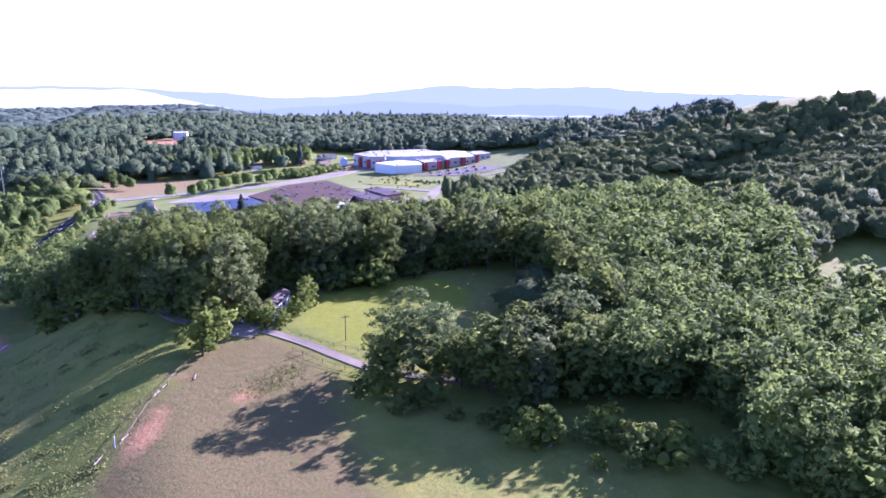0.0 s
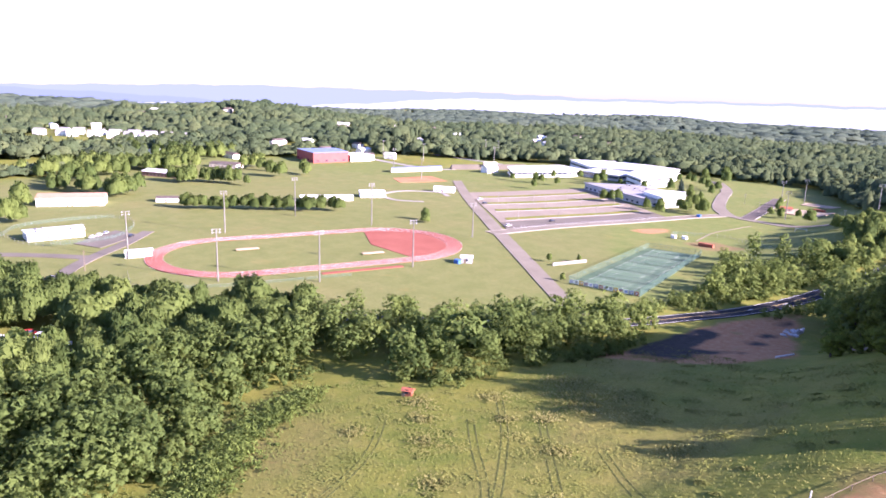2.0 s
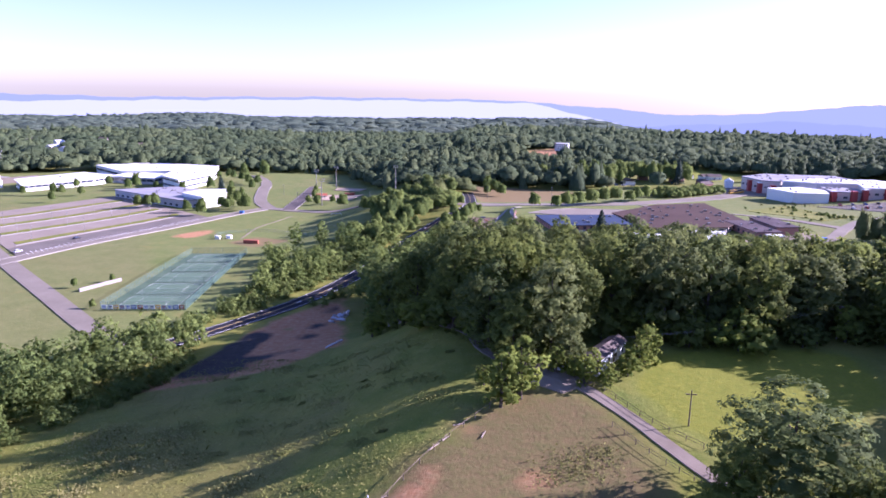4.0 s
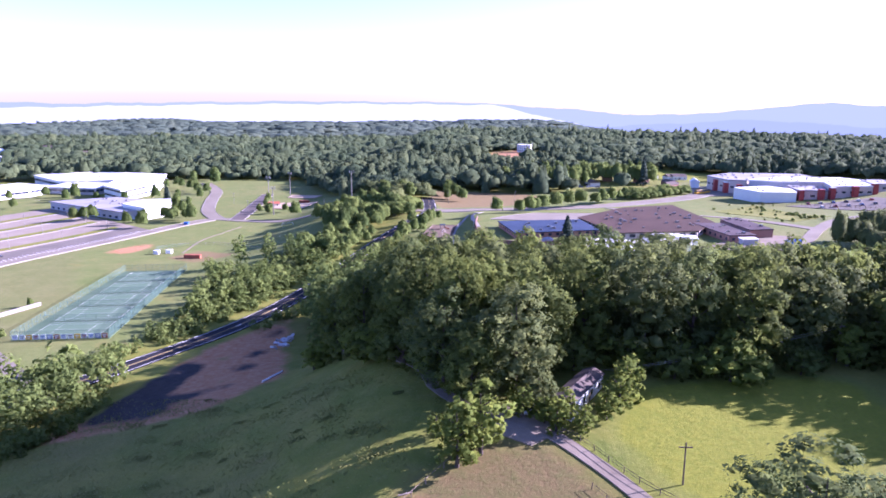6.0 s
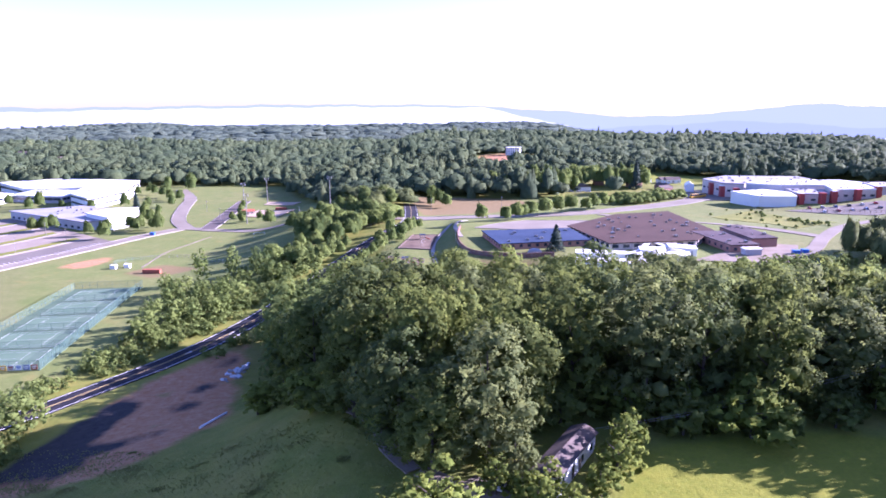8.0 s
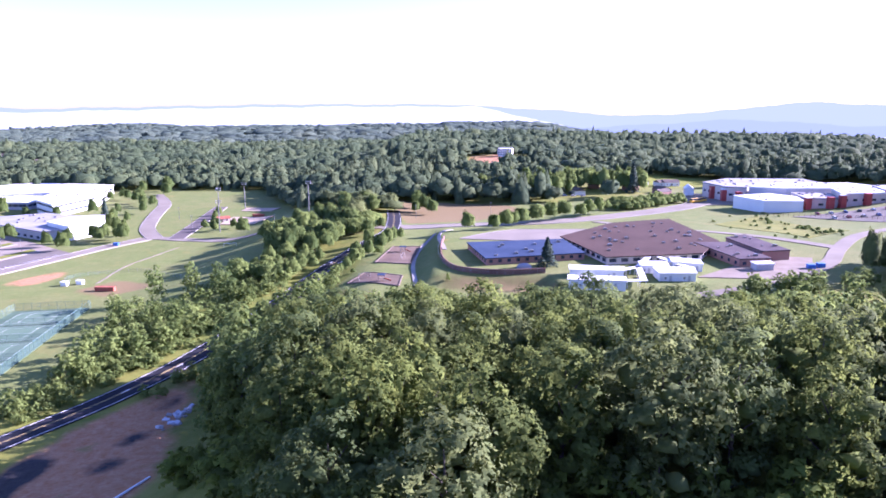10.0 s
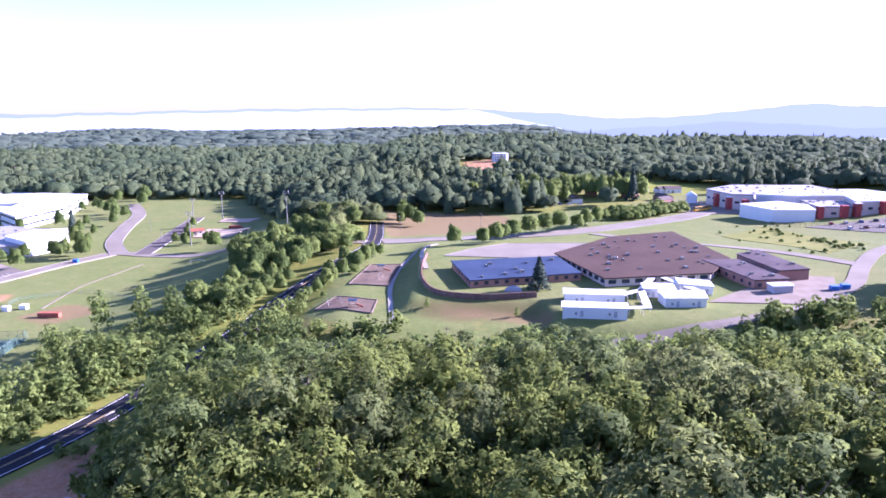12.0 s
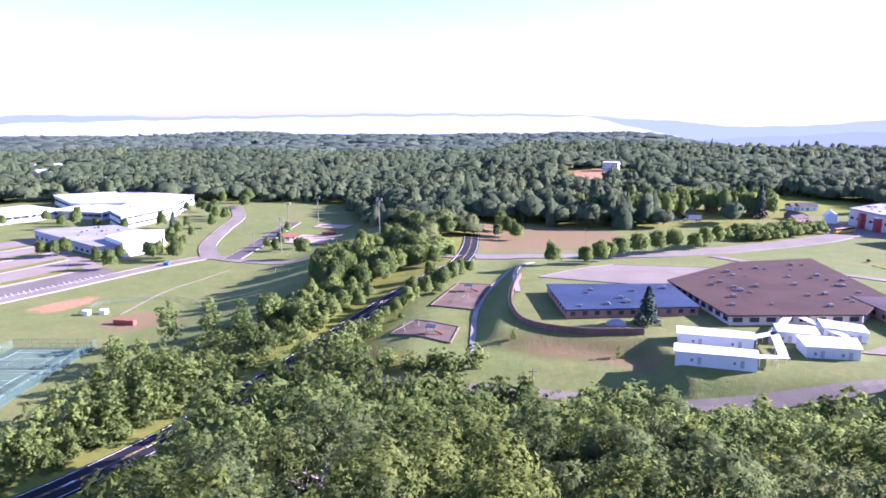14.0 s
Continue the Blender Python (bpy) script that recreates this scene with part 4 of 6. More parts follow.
utility_pole(37, 160, 7.5)
tops = [(29.5, 192.5, 32.4)] + [utility_pole(*q) for q in ((86, 212, 9.5), (132, 238, 9.5))]
tops2 = [utility_pole(*q) for q in ((14, 356, 9.5), (-50, 372, 9), (-330, 134, 10), (-415, 118, 10))]
for a, b in zip(tops, tops[1:]):
    for o in (-0.9, 0.9):
        cu = bpy.data.curves.new("power_cable", "CURVE")
        cu.dimensions, cu.bevel_depth = "3D", 0.025
        sp = cu.splines.new("POLY")
        sp.points.add(12)
        for i in range(13):
            t = i / 12
            q = Vector(a).lerp(Vector(b), t)
            sp.points[i].co = (q.x + o, q.y, q.z - 4 * t * (1 - t) * 1.1, 1)
        cu.materials.append(STEEL)
        tagged(new("power_cable", cu), "thin pale overhead power cable", "cable")


def fence(line, h, step, label, mat=WOOD, rails=2, mesh=False, thick=0.07, group=""):
    """Posts and rails that follow a line over the land."""
    c = curve_points(line, step) if len(line) > 2 else np.linspace(line[0], line[1], max(2, int(math.dist(line[0], line[1]) / step) + 1))
    z = ground_z(c[:, 0], c[:, 1])
    ob = base("fence", c[0][0], c[0][1], float(z[0]), label, "fence", group)
    o = Vector((*c[0], float(z[0])))
    pts = [Vector((*q, float(k))) - o for q, k in zip(c, z)]
    post = rod(bmesh.new(), (0, 0, -0.3), (0, 0, h), thick)
    me = bpy.data.meshes.new("post")
    post.to_mesh(me)
    post.free()
    me.materials.append(mat)
    for q in pts:
        child("post", me, ob, q)
    for r in range(rails):
        for a, b in zip(pts, pts[1:]):
            up = Vector((0, 0, h * (0.95 if r == 0 else 0.5)))
            part("rail", rod(bmesh.new(), a + up, b + up, thick * 0.6, sides=4), mat, ob)
    if mesh:
        v = [tuple(q) for q in pts] + [tuple(q + Vector((0, 0, h))) for q in pts]
        k = len(pts)
        child("wire_mesh", mesh_of("wire_mesh", v, [(i, i + 1, k + i + 1, k + i) for i in range(k - 1)], MESH_FENCE), ob)
    return ob


fence([(212, 588), (236, 574), (262, 545), (276, 520)], 2.4, 3.0, "dark board screen beside the mall lot", WOOD, 3, False, 0.12)
fence([(38, 152), (30, 160), (22, 172), (14, 182)], 1.2, 3.0, "low wooden rail fence along the gravel driveway")
fence([(66, 116), (44, 132), (30, 146), (22, 158)], 1.2, 3.0, "low wooden rail fence along the pasture")
fence([(-20, 128), (-14, 142), (-5, 158), (0, 166)], 1.1, 4.5, "leaning wooden pasture fence posts", rails=1, thick=0.09)
for a, b in ((0, 1), (1, 2), (2, 3), (3, 0)):
    q = [court_at(0, 0), court_at(1, 0), court_at(1, 1), court_at(0, 1)]
    fence([tuple(q[a]), tuple(q[b])], 3.6, 3.0, "high chain-link fence round the tennis courts", COURT_POST, 2, True, 0.05, "court fences")
for v in (0.21, 0.405, 0.6, 0.795):
    fence([tuple(court_at(0.02, v - 0.003)), tuple(court_at(0.98, v - 0.003))], 3.0, 4.0, "chain-link divider between tennis courts", COURT_POST, 1, True, 0.05, "court fences")
fence([tuple(field(u, v)) for u, v in ((-95, -20), (-92, -45), (-60, -56), (0, -58))], 1.3, 4.0, "low chain-link fence below the track", STEEL, 1, True, 0.04)
fence([(-430, 130), (-396, 136), (-388, 172), (-420, 200), (-448, 196), (-452, 150), (-430, 130)], 2.2, 4.0, "chain-link fence round the utility building", STEEL, 1, True, 0.05)
fence([(2, 468), (0, 447), (2, 420), (9.4, 401.5), (26, 396.4), (46, 398.4)], 2.2, 3.0, "thin railing on top of the retaining wall", STEEL, 2, False, 0.04)
fence([(-120, 440), (-155, 470), (-185, 455), (-178, 435)], 1.8, 4.0, "chain-link backstop fence of a ball field", STEEL, 1, True, 0.05)


def car(x, y, turn, paint, label, long=4.5, category="car", group="parked cars", tall=1.45, wide=1.8):
    ob = base("car" if category == "car" else category.replace(" ", "_"), x, y, float(ground_z(x, y)) + 0.33, label, category, group, turn=turn)
    body = boxes((-long / 2, long / 2, -wide / 2, wide / 2, 0.25, tall * 0.58), bevel=0.14)
    part("body", body, paint, ob)
    cab = bmesh.new()
    a, b = (-long * 0.36, long * 0.2) if category == "car" else (-long * 0.48, long * 0.4)
    q = [(a, -wide * 0.46, tall * 0.57), (b + 0.5, -wide * 0.46, tall * 0.57), (b + 0.5, wide * 0.46, tall * 0.57), (a, wide * 0.46, tall * 0.57),
         (a + 0.3, -wide * 0.38, tall), (b, -wide * 0.38, tall), (b, wide * 0.38, tall), (a + 0.3, wide * 0.38, tall)]
    vs = [cab.verts.new(k) for k in q]
    for f in ((0, 1, 5, 4), (1, 2, 6, 5), (2, 3, 7, 6), (3, 0, 4, 7), (3, 2, 1, 0)):
        cab.faces.new([vs[i] for i in f])
    part("cabin", cab, GLASS, ob)
    part("roof", boxes((a + 0.28, b + 0.02, -wide * 0.385, wide * 0.385, tall - 0.02, tall + 0.05), bevel=0.02), paint, ob)
    for sx in (-0.31, 0.31):
        for sy in (-1, 1):
            part("wheel", rod(bmesh.new(), (sx * long, sy * (wide / 2 - 0.2), 0.33), (sx * long, sy * (wide / 2 + 0.02), 0.33), 0.33, sides=10), RUBBER, ob)
    return ob


# white turn arrows on the black road
for x, y, turn in ((-89.5, 311, 1.25), (-81, 331, 1.25), (-72, 358, 1.3), (-55.5, 431, 1.3), (-52, 447, 1.3)):
    ob = base("turn_arrow", x, y, float(ground_z(x, y)) + 0.36, "white turn arrow painted on the black road", "road marking", "turn arrows", turn=turn)
    part("shaft", boxes((-1.6, 0.6, -0.16, 0.16, 0, 0.012)), WHITE, ob)
    part("arrowhead", boxes((0.6, 1.0, -0.5, 0.5, 0, 0.012), (1.0, 1.4, -0.3, 0.3, 0, 0.012), (1.4, 1.8, -0.12, 0.12, 0, 0.012)), WHITE, ob)
for u, v, k in ((0.28, 0.1, 2), (0.03, 0.62, 2), (0.02, 0.08, 0), (0.03, 0.75, 0)):
    q = lot_at(u, v)
    car(q[0], q[1], 1.3, CAR_COLOURS[k], ("white", "silver", "black")[k] + " car in the wide parking lot")
for x, y, t, k in ((13, 182, 1.2, 0), (-396, 165, 2.2, 0), (-399, 170, 2.2, 0), (-402, 175, 2.2, 1), (-386, 182, 2.2, 2)):
    car(x, y, t, CAR_COLOURS[k], ("white", "silver", "black")[k] + " saloon car parked on asphalt")
for k in range(14):
    car(66 + (k % 7) * 7 + rnd.uniform(-1, 1), 690 + (k // 7) * 16, rnd.uniform(0, 0.4), CAR_COLOURS[k % 5], ("white", "silver", "black", "red", "blue")[k % 5] + " car parked among trees")
for k in range(12):
    car(244 + (k % 6) * 9, 560 + (k // 6) * 22, 1.5, CAR_COLOURS[(k * 3) % 5], ("white", "silver", "black", "red", "blue")[(k * 3) % 5] + " car in the mall lot")
for x, y in ((188, 655), (193, 660)):
    car(x, y, 0.5, BUS_YELLOW, "yellow school bus in the forecourt", 11, "school bus", "buses", 3.0, 2.5)
for k in range(8):
    car(-257 + (k % 4) * 6, 77 + (k // 4) * 8 + (k % 4) * 1.5, 0.4 + k, CAR_COLOURS[(0, 3, 0, 4, 3, 0, 1, 0)[k]], ("white", "red", "white", "blue", "red", "white", "silver", "white")[k] + " old vehicle in a scrap yard", group="scrap yard vehicles", tall=2.0, long=6)
for x, y, m, lab in ((-180, 438, WHITE, "white metal utility cabinet"), (-174, 441, WHITE, "white metal utility cabinet"), (-226, 278, BLUE_PAINT, "small blue storage bin"), (-205, 540, BLUE_PAINT, "small blue storage bin"),
                     (-155, 428, RUST_BOX, "red dugout bench shelter"), (-148, 653, RUST_BOX, "red dugout shelter at the ball field"), (158, 408, BLUE_PAINT, "dark blue waste skip"), (163, 410, BLUE_PAINT, "dark blue waste skip")):
    ob = base("cabinet" if m is WHITE else "shelter" if m is RUST_BOX else "waste_bin", x, y, float(ground_z(x, y)), lab, "cabinet" if m is WHITE else "shelter" if m is RUST_BOX else "bin")
    long = 9 if m is RUST_BOX else 3
    part("body", boxes((-long / 2, long / 2, -1.2, 1.2, -0.3, 1.9), bevel=0.06), m, ob)
    part("lid", boxes((-long / 2 - 0.1, long / 2 + 0.1, -1.3, 1.3, 1.903, 2.05)), m, ob)
quad("infield", [(-166, 616), (-140, 614), (-134, 646), (-166, 648)], 0.6, SAND, "sandy softball infield", "sports surface")
quad("infield", [(-170, 680), (-145, 678), (-141, 694), (-170, 697)], 0.6, SAND, "sandy practice infield", "sports surface")
quad("infield", [(-500, 500), (-470, 480), (-455, 530), (-490, 545)], 0.24, CLAY, "orange clay baseball infield", "sports surface")
quad("stadium_field", [(-640, 610), (-540, 600), (-520, 690), (-640, 700)], 0.25, GROUND, "mown stadium field", "sports field")
ribbon("stadium_track", [(-645, 600), (-535, 592), (-512, 640), (-515, 700), (-640, 712)], 8, 0.28, CONCRETE, "pale track round the stadium field", "sports surface")
stand = base("grandstand", -500, 650, float(ground_z(-500, 650)), "long grey stepped grandstand", "grandstand", turn=1.05)
for k in range(7):
    part("step", boxes((-45, 45, -k * 1.2 - 1.2, -k * 1.2, -1, 1 + k * 0.8)), LOT_GREY, stand)
part("press_box", boxes((-8, 8, -12, -8.5, 5, 9), bevel=0.1), CREAM, stand, "cream press box")
wall_low = base("block_wall", -190, 312, 0.0, "low pale concrete retaining wall", "wall", kind="structure", turn=1.2)
part("panel", boxes((0, 22, -0.3, 0.3, -1, 1.6), bevel=0.05), CONCRETE, wall_low)
ribbon("dirt_path", [(-166.5, 441), (-172, 484), (-168, 515), (-164, 536)], 0.9, 0.12, GRAVEL, "pale worn dirt path across the field", "path")
goal = base("goal", -127, 522, float(ground_z(-127, 522)), "white football goal frame on the field", "goal", turn=0.2)
for gx0 in (-3.6, 3.6):
    part("post", rod(bmesh.new(), (gx0, 0, -0.2), (gx0, 0, 2.4), 0.08), WHITE, goal)
part("crossbar", rod(bmesh.new(), (-3.6, 0, 2.4), (3.6, 0, 2.4), 0.08), WHITE, goal)
gable_house("field_hut", -168, 630, 0.5, 9, 6, 2.6, 1.6, CREAM, RUST_BOX, "small pale hut with an orange-red roof by the ball field", "hut", "field huts")
# small planting and a glazed tent by the school wing
tent = base("tent", 38, 408, float(ground_z(38, 408)), "low white domed tent on the school lawn", "tent")
bm = bmesh.new()
bmesh.ops.create_uvsphere(bm, u_segments=16, v_segments=8, radius=1, matrix=Matrix.Diagonal((3.4, 2.2, 2.0, 1)))
part("canopy", bm, ROOF_GREY, tent)
# advertising banners on the near court fence
rb = random.Random(21)
for k in range(14):
    a = court_at(0.02 + k * 0.07, -0.004)
    b = court_at(0.078 + k * 0.07, -0.004)
    d = Vector((*b, 0)) - Vector((*a, 0))
    ob = base("banner", a[0], a[1], float(ground_z(*a)) + 0.5, "printed advertising banner tied to the court fence", "banner", "court banners", turn=math.atan2(d.y, d.x))
    part("cloth", boxes((0, d.length, -0.03, 0.03, 0, 1.7)), (WHITE, WHITE, BUS_YELLOW, GREY_WALL, WHITE, ROOF_BLUE_STEEL, RUST_BOX)[k % 7], ob)
    part("print_bar", boxes((0.3, d.length - 0.3, -0.05, -0.031, 0.9, 1.3), (0.5, d.length - 0.6, -0.05, -0.031, 0.35, 0.6)), (ROOF_BLUE_STEEL, RUBBER, WHITE, RUST_BOX, BLUE_PAINT, WHITE, WHITE)[k % 7], ob)
# tyre tracks pressed into the meadow
TYRE = surface("trodden_grass", (0.088, 0.102, 0.026), (0.115, 0.122, 0.036), 0.3, 3.0, 0.95, 0.3)
for line in ([(-119, 123), (-109, 110), (-103, 99), (-98, 84)], [(-100, 135), (-88, 122), (-74, 108), (-66, 96)], [(-103, 151), (-87, 132), (-71, 108), (-64, 94)], [(-90, 151), (-75, 132), (-56, 108), (-48, 94)], [(-64, 137), (-50, 124), (-39, 116), (-28, 112)]):
    for s in (-0.85, 0.85):
        ribbon("tyre_track", line, 0.28, 0.05, TYRE, "wheel track pressed into the rough grass", "track", shift=s, step=2.0)
# playground frames
for x, y in ((-22, 399), (-18, 456)):
    ob = base("climbing_frame", x, y, float(ground_z(x, y)) + 0.3, "wood and steel playground climbing frame", "climbing frame")
    for dx in (-1.2, 1.2):
        for dy in (-1.2, 1.2):
            part("post", rod(bmesh.new(), (dx, dy, -0.4), (dx, dy, 2.6), 0.09), STEEL, ob)
    part("deck", boxes((-1.3, 1.3, -1.3, 1.3, 1.2, 1.32)), WOOD, ob)
    part("canopy", prism([(-1.6, -1.6), (1.6, -1.6), (1.6, 1.6), (-1.6, 1.6)], 2.6, 2.75), ROOF_BLUE, ob)
    part("slide", rod(bmesh.new(), (1.2, 0, 1.2), (4.0, 0, 0.1), 0.3, sides=8), RUST_BOX, ob)
for x, y, t in ((-30, 405, 0.5), (-17, 441, 1.4)):
    ob = base("swing_set", x, y, float(ground_z(x, y)) + 0.3, "steel swing set standing on the mulch", "swing set", "playground swings", turn=t)
    part("crossbar", rod(bmesh.new(), (-2.6, 0, 2.4), (2.6, 0, 2.4), 0.07), STEEL, ob)
    for dx in (-2.6, 2.6):
        for dy in (-1.0, 1.0):
            part("leg", rod(bmesh.new(), (dx, dy, -0.3), (dx, 0, 2.4), 0.06), STEEL, ob)
    for dx in (-1.2, 1.2):
        swing = part("swing_seat", boxes((dx - 0.25, dx + 0.25, -0.1, 0.1, 0.45, 0.5)), RUST_BOX, ob)
        for e in (-0.22, 0.22):
            part("chain", rod(bmesh.new(), (dx + e, 0, 0.5), (dx + e, 0, 2.4), 0.02, sides=4), STEEL, swing)
# fallen wood, broken posts and soil clods in the pasture
for x, y, t, s in ((-8, 155, 0.4, 1.0), (-3, 152, 1.3, 1.2), (-12, 147, 1.0, 1.4), (-19, 132, 0.9, 1.0), (-24, 127, 1.1, 1.5), (69, 96, 0.2, 2.2), (-10, 150, 1.0, 1.0), (40, 118, 0.1, 2.5), (60, 92, 0.4, 2.0)):
    bm = rod(bmesh.new(), (-1.2 * s, 0, 0.08), (1.2 * s, 0.1, 0.14), 0.14, 0.08)
    rod(bm, (0, 0, 0.1), (0.5 * s, 0.6 * s, 0.25), 0.07, 0.03)
    me = bpy.data.meshes.new("fallen_branch")
    bm.to_mesh(me)
    bm.free()
    me.materials.append(LOG)
    ob = new("fallen_branch", me)
    ob.matrix_basis = pose(x, y, float(ground_z(x, y)) + 0.05, 0, 0, math.degrees(t))
    tagged(ob, "pale broken branch lying in the pasture", "branch", "fallen wood")
ob = base("marker_post", -21, 129.5, float(ground_z(-21, 129.5)), "white leaning marker post in the pasture", "post")
part("post", rod(bmesh.new(), (0, 0, -0.3), (0.15, 0.05, 2.6), 0.12), WHITE, ob)

ob = base("drain_pipe", -57, 247, float(ground_z(-57, 247)), "long white plastic drain pipe on bare soil", "pipe")
part("pipe", rod(bmesh.new(), (-1.2, -6.5, float(ground_z(-58, 240.5) - ground_z(-57, 247)) + 0.25), (1.0, 6.0, float(ground_z(-56, 253) - ground_z(-57, 247)) + 0.25), 0.28, sides=10), WHITE, ob)
rq = random.Random(31)
for k in range(26):
    x, y = rq.gauss(-67, 1.6), rq.gauss(293, 4)
    q = rq.uniform(0.25, 0.7)
    bm = boxes((-q * 1.6, q * 1.6, -q, q, -0.2, q), bevel=q * 0.2)
    me = bpy.data.meshes.new("rubble_block")
    bm.to_mesh(me)
    bm.free()
    me.materials.append(GREY_WALL if k % 3 else CONCRETE)
    ob = new("rubble_block", me)
    ob.matrix_basis = pose(x, y, float(ground_z(x, y)) + 0.05, rq.uniform(-15, 15), rq.uniform(-15, 15), rq.uniform(0, 180))
    tagged(ob, "pale broken concrete block on bare soil", "rubble", "rubble heap")

# ---- trees ----
bm = bmesh.new()
bmesh.ops.create_icosphere(bm, subdivisions=1, radius=1)
bm.verts.ensure_lookup_table()
ICO = (np.array([v.co for v in bm.verts]), np.array([[v.index for v in f.verts] for f in bm.faces]))
bm.free()


def cards(rng, centres, normals, size, lift=0.6, single=False):
    """Bent leaf sprays, one or two triangles each, facing roughly outwards."""
    k = len(centres)
    nrm = normals + rng.normal(0, lift, (k, 3))
    nrm /= np.linalg.norm(nrm, axis=1)[:, None]
    t = np.cross(nrm, rng.normal(0, 1, (k, 3)))
    t /= np.linalg.norm(t, axis=1)[:, None]
    b = np.cross(nrm, t)
    s = size * rng.uniform(0.6, 1.35, (k, 1))
    w = s * rng.uniform(0.45, 0.8, (k, 1))
    bend = nrm * s * 0.3
    if single:
        v = np.stack([centres - t * s - b * w, centres + t * s * 0.6 + bend * 0.5, centres + b * w * 1.4 - bend], 1).reshape(-1, 3)
        return v, np.arange(k)[:, None] * 3 + [0, 1, 2]
    v = np.stack([centres - t * s - bend, centres + b * w, centres + t * s - bend, centres - b * w], 1).reshape(-1, 3)
    i = np.arange(k)[:, None] * 4
    return v, np.concatenate([i + [0, 3, 1], i + [1, 3, 2]])


def unit(v):
    return v / np.linalg.norm(v, axis=1)[:, None]


def crown_arrays(seed, r, h, z0, clumps, n_cards, size, narrow=0.0, core_scale=0.38, tufts=0, tuft_r=0.115, up=0.2, tops=True):
    """A crown of rounded clumps round the limbs, each of leafy tufts, with gaps between them: points, triangles, normals."""
    rng = np.random.default_rng(seed)
    vs, fs, ns, off = [], [], [], 0
    cen, rad = [], []
    for k in range(clumps):
        f = (k + 0.5) / clumps
        zz = z0 + h * (0.12 + 0.78 * f)
        env = r * math.sqrt(max(0.05, 1 - (2 * f - 0.85) ** 2 / 1.45)) * (1 - narrow * f)
        a = k * 2.4 + rng.uniform(-0.5, 0.5)
        d = env * rng.uniform(0.35, 0.72) * (0.35 if k == clumps - 1 else 1)
        cen.append((math.cos(a) * d, math.sin(a) * d, zz + rng.uniform(-0.06, 0.06) * h))
        rad.append((0.36 + rng.uniform(-0.08, 0.1)) * r * (1 - narrow * f * 0.6))
    if clumps > 1:
        cen.append((0, 0, z0 + h * 0.5))
        rad.append(r * 0.55)
    else:
        cen, rad = [(0, 0, z0 + h * 0.5)], [r * 0.62]
    cen, rad = np.array(cen), np.array(rad)
    iv, it = ICO
    for i, (q, s) in enumerate(zip(cen, rad)):
        if tops and clumps > 3 and clumps - 3 <= i < clumps:
            continue
        lump = 1 + 0.34 * np.sin(iv * 5 + rng.uniform(0, 6, 3)).sum(1, keepdims=True) / 1.5
        vs.append(q + iv * s * core_scale * lump * [1, 1, 0.88])
        ns.append(unit(iv + [0, 0, up]))
        fs.append(it + off)
        off += len(iv)
    w = rad ** 2 / (rad ** 2).sum()
    tufts = tufts or n_cards // 9
    many = tufts * 2
    pick = rng.permutation(np.minimum(np.searchsorted(np.cumsum(w), (np.arange(many) + 0.5) / many), len(cen) - 1))
    d = rng.normal(0, 1, (many, 3))
    d[:, 2] += 0.3
    d = unit(d)
    q = cen[pick] + d * rad[pick][:, None] * rng.uniform(0.8, 1.08, (many, 1)) * [1, 1, 0.9]
    buried = (np.linalg.norm((q[:, None] - cen[None]) / [1, 1, 0.9], axis=2) < rad[None] * 0.78).sum(1) > 0
    q, d = q[~buried][:tufts], d[~buried][:tufts]
    tr = tuft_r * r * rng.uniform(0.65, 1.4, len(q))
    pick = rng.integers(0, len(q), n_cards)
    e = rng.normal(0, 1, (n_cards, 3)) + d[pick] * 0.8
    e = unit(e)
    at = q[pick] + e * tr[pick][:, None] * rng.uniform(0.15, 1.25, (n_cards, 1))
    out = unit(d[pick] * 0.75 + e * 0.5 + (at - [0, 0, z0 + h * 0.4]) / np.array([r, r, h]) * 0.35 + [0, 0, up])
    v, t = cards(rng, at, out, size, 0.3, single=True)
    vs.append(v)
    fs.append(t + off)
    ns.append(np.repeat(out, 3, 0))
    return np.concatenate(vs), np.concatenate(fs), np.concatenate(ns)


